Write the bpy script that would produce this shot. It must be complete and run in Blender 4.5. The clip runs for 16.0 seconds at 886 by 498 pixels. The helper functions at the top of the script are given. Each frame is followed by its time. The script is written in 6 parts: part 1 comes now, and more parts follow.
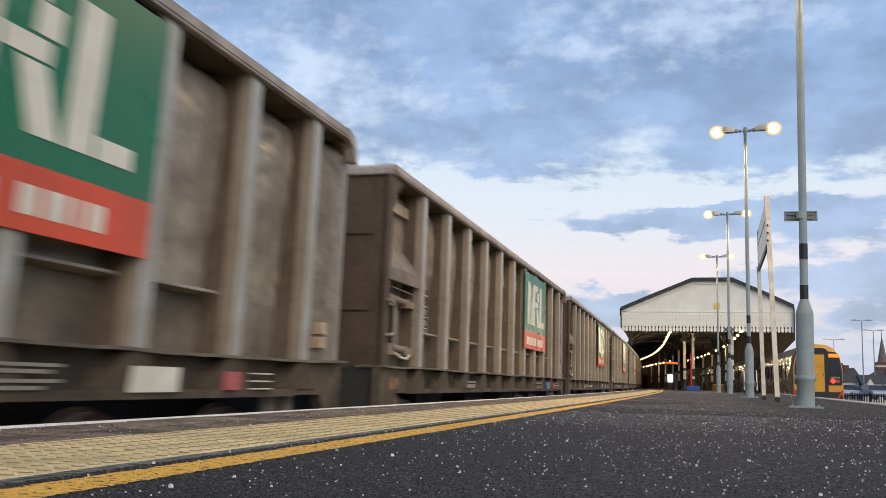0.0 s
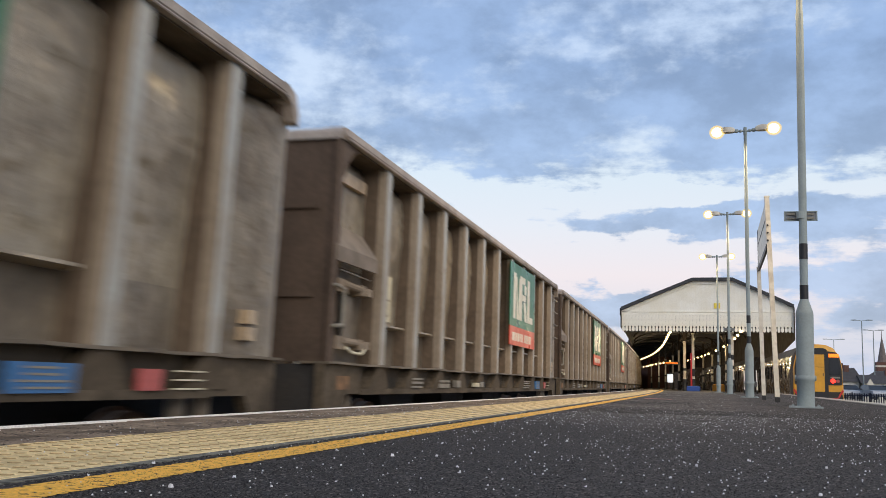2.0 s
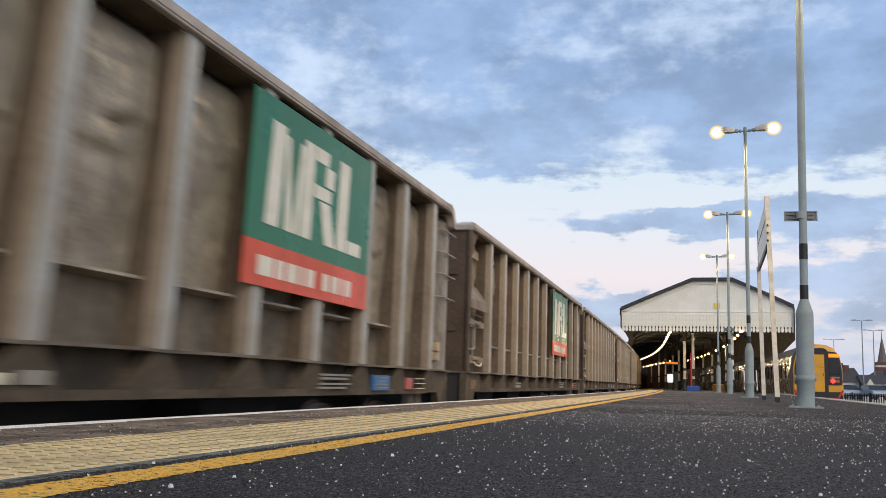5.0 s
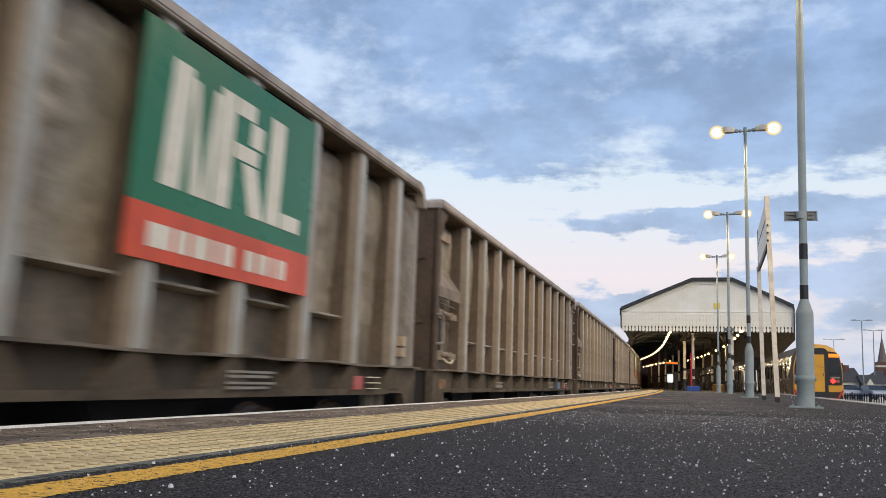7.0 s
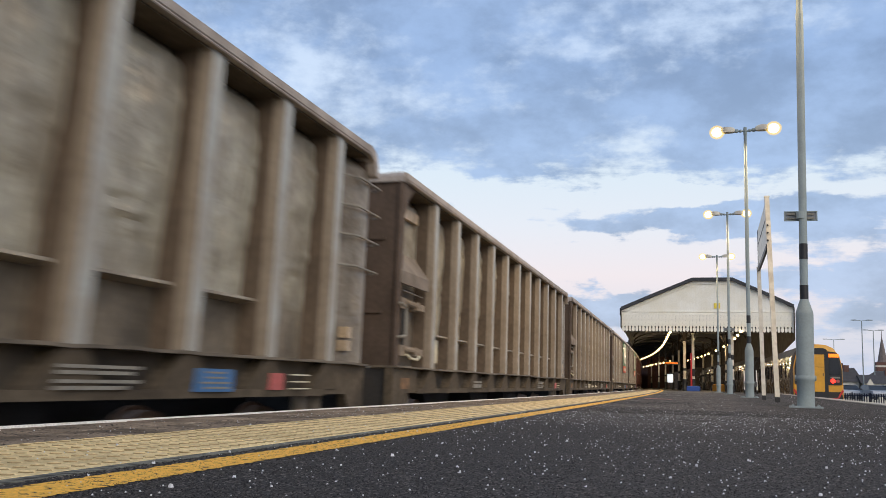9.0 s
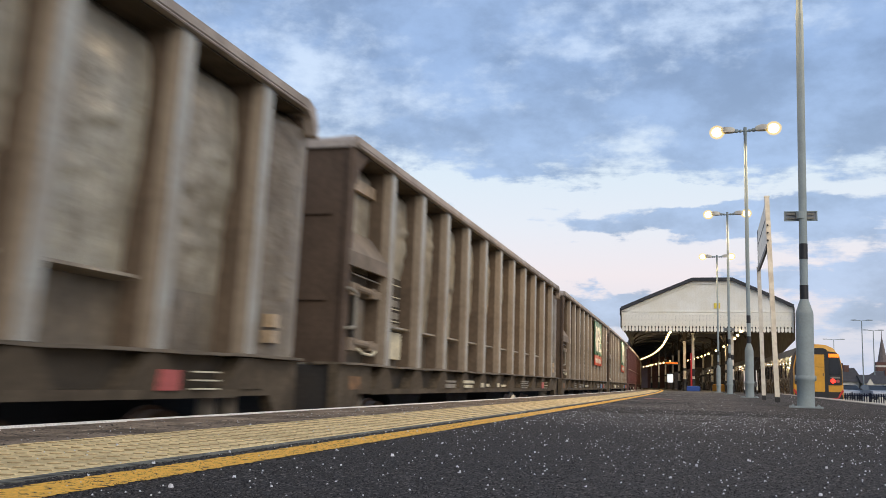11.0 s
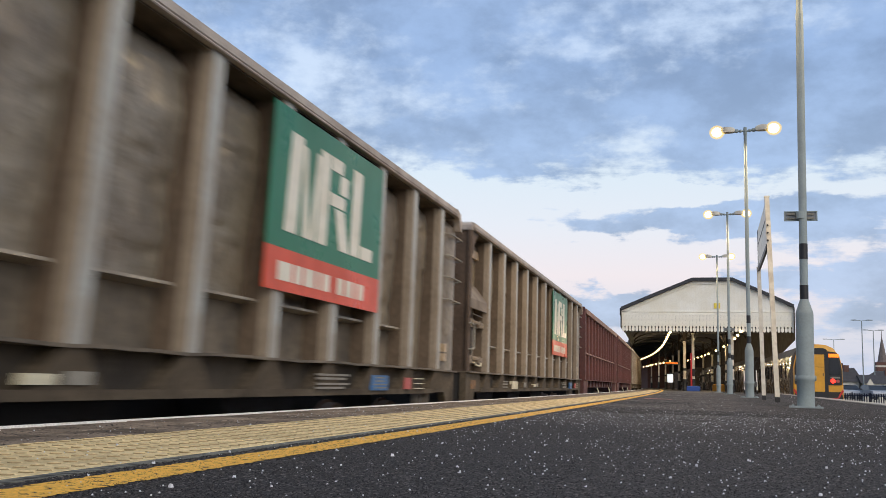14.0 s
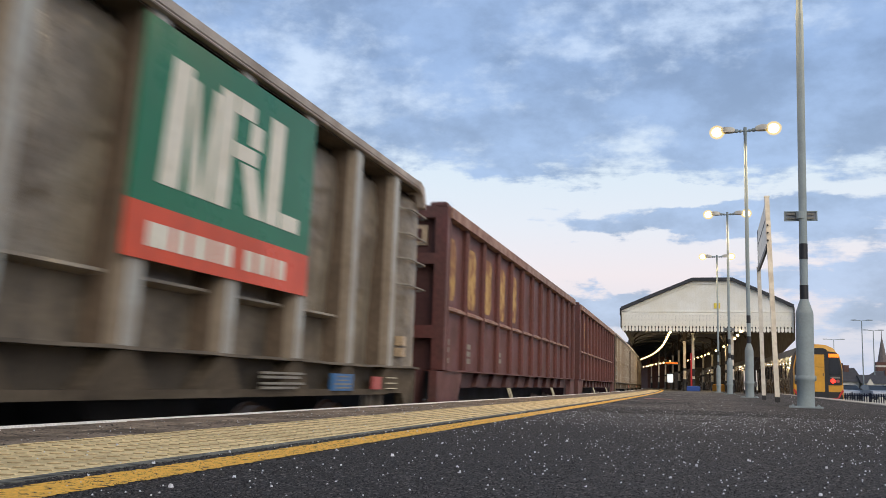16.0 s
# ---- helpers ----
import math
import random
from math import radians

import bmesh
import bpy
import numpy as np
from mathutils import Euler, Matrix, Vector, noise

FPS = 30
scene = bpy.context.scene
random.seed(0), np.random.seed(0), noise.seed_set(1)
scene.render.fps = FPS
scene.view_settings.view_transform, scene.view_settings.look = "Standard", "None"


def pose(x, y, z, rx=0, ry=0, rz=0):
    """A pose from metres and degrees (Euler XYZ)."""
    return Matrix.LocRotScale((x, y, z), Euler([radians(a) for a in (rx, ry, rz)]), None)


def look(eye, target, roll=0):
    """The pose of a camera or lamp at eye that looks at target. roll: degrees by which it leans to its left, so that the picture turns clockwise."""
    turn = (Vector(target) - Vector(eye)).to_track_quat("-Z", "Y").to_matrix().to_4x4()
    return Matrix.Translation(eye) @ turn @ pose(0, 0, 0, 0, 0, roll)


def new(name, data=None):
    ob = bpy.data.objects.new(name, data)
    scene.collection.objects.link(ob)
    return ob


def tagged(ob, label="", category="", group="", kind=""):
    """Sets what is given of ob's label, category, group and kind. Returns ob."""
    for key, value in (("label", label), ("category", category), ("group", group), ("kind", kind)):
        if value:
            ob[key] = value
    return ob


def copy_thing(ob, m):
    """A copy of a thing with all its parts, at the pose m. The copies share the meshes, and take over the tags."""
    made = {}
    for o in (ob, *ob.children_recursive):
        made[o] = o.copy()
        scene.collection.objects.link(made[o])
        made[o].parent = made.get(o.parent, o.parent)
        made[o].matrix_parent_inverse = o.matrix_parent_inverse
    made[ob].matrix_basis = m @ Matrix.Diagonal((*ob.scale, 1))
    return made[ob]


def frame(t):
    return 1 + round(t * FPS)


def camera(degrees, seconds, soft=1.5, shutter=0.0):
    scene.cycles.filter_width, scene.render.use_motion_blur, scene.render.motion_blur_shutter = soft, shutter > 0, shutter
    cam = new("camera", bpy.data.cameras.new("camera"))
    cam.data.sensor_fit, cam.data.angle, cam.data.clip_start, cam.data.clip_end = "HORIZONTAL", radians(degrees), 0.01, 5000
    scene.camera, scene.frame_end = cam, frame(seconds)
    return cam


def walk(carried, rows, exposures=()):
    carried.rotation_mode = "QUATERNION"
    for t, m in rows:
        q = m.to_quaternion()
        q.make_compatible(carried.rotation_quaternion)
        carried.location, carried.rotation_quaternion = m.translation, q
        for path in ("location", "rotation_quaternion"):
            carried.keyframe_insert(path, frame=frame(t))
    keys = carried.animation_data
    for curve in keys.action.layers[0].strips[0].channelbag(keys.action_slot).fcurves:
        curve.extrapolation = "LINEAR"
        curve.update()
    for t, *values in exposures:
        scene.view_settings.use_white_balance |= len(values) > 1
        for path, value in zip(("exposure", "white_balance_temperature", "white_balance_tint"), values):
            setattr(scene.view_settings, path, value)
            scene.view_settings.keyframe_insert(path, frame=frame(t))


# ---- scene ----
cam = camera(49.01, 16.0, soft=0.6, shutter=1.4)
scene.cycles.rolling_shutter_type, scene.cycles.rolling_shutter_duration = "TOP", 0.36

# ---- camera: set down low on the platform, still all through ----
EYE = (0.0, 0.0, 0.243)
YAW, PITCH, ROLL = radians(15.02), radians(7.76), 1.38
FWD = Vector((-math.sin(YAW) * math.cos(PITCH), math.cos(YAW) * math.cos(PITCH), math.sin(PITCH)))
CAM_POSE = look(EYE, Vector(EYE) + FWD * 10, ROLL)
walk(cam, [(0.0, CAM_POSE), (16.0, CAM_POSE)], exposures=[(0.0, 0.0), (16.0, 0.0)])

# ---- world: dusk, broken cloud with a pale pinkish band low down ----
world = bpy.data.worlds.new("dusk_sky")
scene.world = world
world.use_nodes = True


def build_world():
    nt = world.node_tree
    nt.nodes.clear()
    N, K = nt.nodes.new, nt.links.new
    out, bg = N("ShaderNodeOutputWorld"), N("ShaderNodeBackground")
    sky = N("ShaderNodeTexSky")
    sky.sky_type, sky.sun_disc = "NISHITA", False
    sky.sun_elevation, sky.sun_rotation = radians(31), radians(140)
    tc = N("ShaderNodeTexCoord")
    sep = N("ShaderNodeSeparateXYZ")
    K(tc.outputs["Generated"], sep.inputs[0])

    def maths(op, a, b=None, c=None):
        n = N("ShaderNodeMath")
        n.operation = op
        for i, v in enumerate((a, b, c)):
            if v is None:
                continue
            if isinstance(v, (int, float)):
                n.inputs[i].default_value = v
            else:
                K(v, n.inputs[i])
        return n.outputs[0]

    # clouds are flattened: wider than high
    up = maths("MAXIMUM", sep.outputs[2], 0.0)
    bearing = maths("ARCTAN2", sep.outputs[0], sep.outputs[1])

    def field(scale, detail, rough, at, flat=2.3, tilt=0.4):
        n = N("ShaderNodeTexNoise")
        n.inputs["Scale"].default_value, n.inputs["Detail"].default_value = scale, detail
        n.inputs["Roughness"].default_value = rough
        mp = N("ShaderNodeMapping")
        mp.inputs["Location"].default_value = (at, at * 0.7, 0)
        mp.inputs["Rotation"].default_value = (0, 0, tilt)
        mp.inputs["Scale"].default_value = (1.0, 1.0, flat)
        K(tc.outputs["Generated"], mp.inputs[0]), K(mp.outputs[0], n.inputs["Vector"])
        return n.outputs["Fac"]

    def step(x, lo, hi, a=0.0, b=1.0):
        r = N("ShaderNodeMapRange")
        r.interpolation_type = "SMOOTHSTEP"
        for k, v in zip(("From Min", "From Max", "To Min", "To Max"), (lo, hi, a, b)):
            r.inputs[k].default_value = v
        K(x, r.inputs["Value"])
        return r.outputs["Result"]

    # ragged edges for the banks and clearings
    side = maths("MULTIPLY_ADD", maths("SUBTRACT", field(9.0, 5.0, 0.55, 5.2), 0.5), 0.22, bearing)
    high = maths("MULTIPLY_ADD", maths("SUBTRACT", field(13.0, 5.0, 0.6, 8.4), 0.5), 0.055, up)

    def bank(a0, z0, ra, rz, weight):
        """A long bank of cloud (or a clearing) round a bearing and a height."""
        u = maths("MULTIPLY", maths("SUBTRACT", side, a0), 1 / ra)
        v = maths("MULTIPLY", maths("SUBTRACT", high, z0), 1 / rz)
        d = maths("ADD", maths("MULTIPLY", u, u), maths("MULTIPLY", v, v))
        return step(d, 0.05, 2.0, weight, 0.0)

    broad, puffs, fine = field(5.0, 3.0, 0.5, 3.1, 1.9), field(12.0, 6.0, 0.58, 7.7, 1.7), field(26.0, 5.0, 0.55, 4.3, 1.5)
    shade = field(10.0, 6.0, 0.6, 1.3, 1.8)
    amount = maths("ADD", maths("ADD", maths("MULTIPLY", broad, 0.32), maths("MULTIPLY", puffs, 0.42)), maths("MULTIPLY", fine, 0.26))
    # thin level streaks of cloud low down
    streak = maths("MULTIPLY", maths("SUBTRACT", field(5.5, 6.0, 0.60, 2.9, 7.0), 0.5), step(up, 0.19, 0.26, 0.85, 0.0))
    thick = maths("ADD", amount, streak)
    # broken puffs among the streaks
    thick = maths("ADD", thick, maths("MULTIPLY", maths("SUBTRACT", field(17.0, 6.0, 0.58, 6.1, 2.6), 0.5), step(up, 0.18, 0.28, 0.85, 0.25)))
    thick = maths("ADD", thick, step(high, 0.165, 0.255, 0.0, 0.085))
    for b in ((-0.24, 0.186, 0.25, 0.020, -0.20), (-0.16, 0.130, 0.20, 0.034, -0.22), (0.00, 0.192, 0.09, 0.012, -0.18), (0.00, 0.166, 0.16, 0.016, 0.26), (0.21, 0.165, 0.15, 0.07, 0.075),
              (0.18, 0.085, 0.13, 0.035, 0.07), (-0.13, 0.082, 0.09, 0.016, 0.26), (-0.08, 0.250, 0.26, 0.040, 0.09), (0.12, 0.200, 0.08, 0.010, -0.05), (-0.45, 0.34, 0.12, 0.04, -0.03),
              (0.10, 0.28, 0.16, 0.05, 0.13), (0.17, 0.34, 0.10, 0.05, 0.05)):
        thick = maths("ADD", thick, bank(*b))
    cover = step(thick, 0.45, 0.655)

    # colours by height: lit gaps and cloud bases
    def ramp(stops):
        r = N("ShaderNodeValToRGB")
        el = r.color_ramp.elements
        el[0].position, el[0].color = stops[0][0], (*stops[0][1], 1)
        el[1].position, el[1].color = stops[-1][0], (*stops[-1][1], 1)
        for p, c in stops[1:-1]:
            el.new(p).color = (*c, 1)
        K(up, r.inputs[0])
        return r.outputs[0]
    gaps = ramp(((0.0, (0.52, 0.57, 0.74)), (0.05, (0.64, 0.64, 0.73)), (0.11, (0.82, 0.735, 0.76)), (0.16, (0.745, 0.77, 0.83)), (0.21, (0.68, 0.77, 0.85)),
                 (0.28, (0.61, 0.725, 0.895)), (0.40, (0.525, 0.66, 0.88)), (0.7, (0.36, 0.50, 0.76)), (1.0, (0.30, 0.42, 0.66))))
    bases = ramp(((0.0, (0.36, 0.43, 0.58)), (0.10, (0.345, 0.415, 0.56)), (0.2, (0.295, 0.395, 0.57)), (0.32, (0.236, 0.338, 0.53)),
                  (0.5, (0.24, 0.333, 0.51)), (1.0, (0.20, 0.28, 0.42))))
    mix = N("ShaderNodeMix")
    mix.data_type = "RGBA"
    shaded = N("ShaderNodeMix")
    shaded.data_type, shaded.blend_type = "RGBA", "MULTIPLY"
    shaded.inputs[0].default_value = 1.0
    tone = N("ShaderNodeCombineXYZ")
    level = step(shade, 0.32, 0.68, 1.38, 0.96)
    for i in range(3):
        K(level, tone.inputs[i])
    K(bases, shaded.inputs[6]), K(tone.outputs[0], shaded.inputs[7])
    K(cover, mix.inputs[0]), K(gaps, mix.inputs[6]), K(shaded.outputs[2], mix.inputs[7])
    add = N("ShaderNodeMix")
    add.data_type = "RGBA"
    add.inputs[0].default_value = 0.012
    K(mix.outputs[2], add.inputs[6]), K(sky.outputs[0], add.inputs[7])
    bg.inputs["Strength"].default_value = 1.04
    K(add.outputs[2], bg.inputs["Color"]), K(bg.outputs[0], out.inputs[0])


build_world()

sun_data = bpy.data.lights.new("sun", "SUN")
sun_data.energy, sun_data.angle, sun_data.color = 1.8, radians(50), (1.0, 0.875, 0.71)
sun = new("sun", sun_data)
sun.matrix_world = look((28, -33, 26), (0, 0, 0))

# ---- mesh building ----


class Geo:
    """Collects vertices and faces of one mesh."""

    def __init__(self):
        self.v, self.f = [], []

    def add(self, verts, faces):
        b = len(self.v)
        self.v += [tuple(p) for p in verts]
        self.f += [tuple(b + i for i in q) for q in faces]
        return self

    def box(self, x0, x1, y0, y1, z0, z1):
        v = [(x, y, z) for z in (z0, z1) for x, y in ((x0, y0), (x1, y0), (x1, y1), (x0, y1))]
        return self.add(v, [(3, 2, 1, 0), (4, 5, 6, 7), (0, 1, 5, 4), (1, 2, 6, 5), (2, 3, 7, 6), (3, 0, 4, 7)])

    def cbox(self, x0, x1, y0, y1, z0, z1, c=0.01):
        """A box whose upper edges are chamfered by c."""
        v = [(x0, y0, z0), (x1, y0, z0), (x1, y1, z0), (x0, y1, z0), (x0, y0, z1 - c), (x1, y0, z1 - c), (x1, y1, z1 - c), (x0, y1, z1 - c),
             (x0 + c, y0 + c, z1), (x1 - c, y0 + c, z1), (x1 - c, y1 - c, z1), (x0 + c, y1 - c, z1)]
        f = [(3, 2, 1, 0), (8, 9, 10, 11)]
        for b in (0, 4):
            f += [(b + i, b + (i + 1) % 4, b + 4 + (i + 1) % 4, b + 4 + i) for i in range(4)]
        return self.add(v, f)

    def prism(self, outline, a, b, axis="y"):
        """A closed outline of pairs, drawn out from a to b. axis y: pairs are x, z; x: pairs are y, z; z: pairs are x, y."""
        put = {"y": lambda p, d: (p[0], d, p[1]), "x": lambda p, d: (d, p[0], p[1]), "z": lambda p, d: (p[0], p[1], d)}[axis]
        n = len(outline)
        v = [put(p, a) for p in outline] + [put(p, b) for p in outline]
        f = [(i, (i + 1) % n, n + (i + 1) % n, n + i) for i in range(n)] + [tuple(range(n))[::-1], tuple(range(n, 2 * n))]
        return self.add(v, f)

    def tube(self, p, q, r0, r1=None, n=12, caps=True):
        p, q = Vector(p), Vector(q)
        r1 = r0 if r1 is None else r1
        d = (q - p).normalized()
        u = d.orthogonal().normalized()
        w = d.cross(u)
        ring = [(math.cos(2 * math.pi * i / n), math.sin(2 * math.pi * i / n)) for i in range(n)]
        v = [p + r0 * (c * u + s * w) for c, s in ring] + [q + r1 * (c * u + s * w) for c, s in ring]
        f = [(i, (i + 1) % n, n + (i + 1) % n, n + i) for i in range(n)]
        if caps:
            f += [tuple(range(n))[::-1], tuple(range(n, 2 * n))]
        return self.add(v, f)

    def pipe(self, pts, r, n=8):
        for a, b in zip(pts, pts[1:]):
            self.tube(a, b, r, r, n)
        return self

    def lathe(self, rows, n=20, at=(0, 0)):
        """Rows of radius and height round an upright axis."""
        v, f = [], []
        for r, z in rows:
            v += [(at[0] + r * math.cos(2 * math.pi * i / n), at[1] + r * math.sin(2 * math.pi * i / n), z) for i in range(n)]
        for k in range(len(rows) - 1):
            f += [(k * n + i, k * n + (i + 1) % n, (k + 1) * n + (i + 1) % n, (k + 1) * n + i) for i in range(n)]
        f += [tuple(range(n))[::-1], tuple(range((len(rows) - 1) * n, len(rows) * n))]
        return self.add(v, f)

    def loft(self, sections, close=True, caps=True):
        """Sections of equally many points, skinned one to the next."""
        n, v, f = len(sections[0]), [], []
        for s in sections:
            v += s
        for k in range(len(sections) - 1):
            f += [(k * n + i, k * n + (i + 1) % n, (k + 1) * n + (i + 1) % n, (k + 1) * n + i) for i in range(n if close else n - 1)]
        if caps:
            f += [tuple(range(n))[::-1], tuple(range((len(sections) - 1) * n, len(sections) * n))]
        return self.add(v, f)

    def ball(self, c, rx, ry, rz, n=10, m=6):
        rows = []
        for j in range(m + 1):
            a = math.pi * j / m
            rows.append([(c[0] + rx * max(math.sin(a), 0.01) * math.cos(2 * math.pi * i / n), c[1] + ry * max(math.sin(a), 0.01) * math.sin(2 * math.pi * i / n),
                          c[2] - rz * math.cos(a)) for i in range(n)])
        return self.loft(rows)

    def mesh(self, name):
        me = bpy.data.meshes.new(name)
        me.from_pydata(self.v, [], self.f)
        bm = bmesh.new()
        bm.from_mesh(me)
        if len(bm.faces) < 20000:
            bmesh.ops.recalc_face_normals(bm, faces=bm.faces)
        bm.to_mesh(me)
        bm.free()
        return me


def part(name, geo, material, parent=None, label="", smooth=False, at=None):
    """Links a Geo (or a ready mesh) as one mesh object under a thing or part."""
    me = geo.mesh(name) if isinstance(geo, Geo) else geo
    if not me.materials:
        me.materials.append(material)
    if smooth:
        for p in me.polygons:
            p.use_smooth = True
        me.set_sharp_from_angle(angle=radians(40))
    ob = new(name, me)
    if parent is not None:
        ob.parent = parent
    if at is not None:
        ob.matrix_basis = at
    if label:
        tagged(ob, label)
    return ob


def thing(name, label, category, at=None, group="", kind=""):
    ob = new(name)
    ob.empty_display_size = 0.2
    if at is not None:
        ob.matrix_basis = at
    return tagged(ob, label, category, group, kind)


# ---- materials ----


def material(name, base, rough=0.7, metal=0.0, dirt=None, dirt_amount=0.5, dirt_scale=2.0, grain=40.0, grain_amount=0.15, bump=0.2, bump_scale=60.0,
             streaks=0.0, island=0.0, dirt_stretch=None, dirt_from=0.42, bump_size=0.01, mottle=0.0, emit=None, emit_strength=0.0, specular=0.5, coords="Object"):
    """Base colour, a second colour in large worn patches, fine grain, rain streaks and relief."""
    m = bpy.data.materials.new(name)
    m.use_nodes = True
    nt = m.node_tree
    N, K = nt.nodes.new, nt.links.new
    bsdf = nt.nodes["Principled BSDF"]
    bsdf.inputs["Metallic"].default_value = metal
    bsdf.inputs["Specular IOR Level"].default_value = specular
    tc = N("ShaderNodeTexCoord")

    def noise_at(scale, detail=4.0, stretch=None, rough_n=0.55):
        n = N("ShaderNodeTexNoise")
        n.inputs["Scale"].default_value, n.inputs["Detail"].default_value, n.inputs["Roughness"].default_value = scale, detail, rough_n
        src = tc.outputs[coords]
        if stretch:
            mp = N("ShaderNodeMapping")
            mp.inputs["Scale"].default_value = stretch
            K(src, mp.inputs[0])
            src = mp.outputs[0]
        K(src, n.inputs["Vector"])
        return n.outputs["Fac"]

    def remap(x, a, b, c, d):
        r = N("ShaderNodeMapRange")
        for k, v in zip(("From Min", "From Max", "To Min", "To Max"), (a, b, c, d)):
            r.inputs[k].default_value = v
        K(x, r.inputs["Value"])
        return r.outputs["Result"]

    def mix(fac, a, b, mode="MIX"):
        n = N("ShaderNodeMix")
        n.data_type, n.blend_type = "RGBA", mode
        for sock, v in ((0, fac), (6, a), (7, b)):
            if isinstance(v, (int, float)):
                n.inputs[sock].default_value = v
            elif isinstance(v, tuple):
                n.inputs[sock].default_value = (*v, 1)
            else:
                K(v, n.inputs[sock])
        return n.outputs[2]

    col = base
    big = noise_at(dirt_scale, 6.0, dirt_stretch)
    if dirt:
        col = mix(remap(big, dirt_from, dirt_from + (0.2 if dirt_from < 0.5 else 0.05), 0.0, dirt_amount), col, dirt)
    if mottle:
        blot = noise_at(5.5, 5.0, None, 0.65)
        col = mix(remap(blot, 0.5, 0.68, 0.0, mottle), col, tuple(min(c * 1.55, 1.0) for c in base))
        col = mix(remap(blot, 0.48, 0.34, 0.0, mottle), col, tuple(c * 0.45 for c in base))
    if streaks:
        s = noise_at(1.0, 5.0, (9.0, 9.0, 0.5))
        col = mix(remap(s, 0.45, 0.7, 0.0, streaks), col, dirt or tuple(c * 0.5 for c in base))
    fine = noise_at(grain, 3.0)
    lo, hi = 1 - grain_amount, 1 + grain_amount
    val = remap(fine, 0.3, 0.7, lo, hi)
    if island:
        oi = N("ShaderNodeObjectInfo")
        mul = N("ShaderNodeMath")
        mul.operation = "MULTIPLY"
        K(val, mul.inputs[0]), K(remap(oi.outputs["Random"], 0, 1, 1 - island, 1 + island), mul.inputs[1])
        val = mul.outputs[0]
    hsv = N("ShaderNodeHueSaturation")
    if isinstance(col, tuple):
        hsv.inputs["Color"].default_value = (*col, 1)
    else:
        K(col, hsv.inputs["Color"])
    K(val, hsv.inputs["Value"])
    K(hsv.outputs[0], bsdf.inputs["Base Color"])
    K(remap(big, 0.3, 0.7, max(rough - 0.12, 0.03), min(rough + 0.12, 1.0)), bsdf.inputs["Roughness"])
    if bump:
        b = N("ShaderNodeBump")
        b.inputs["Strength"].default_value, b.inputs["Distance"].default_value = bump, bump_size
        K(noise_at(bump_scale, 4.0), b.inputs["Height"])
        K(b.outputs[0], bsdf.inputs["Normal"])
    if emit:
        bsdf.inputs["Emission Color"].default_value = (*emit, 1)
        bsdf.inputs["Emission Strength"].default_value = emit_strength
    return m




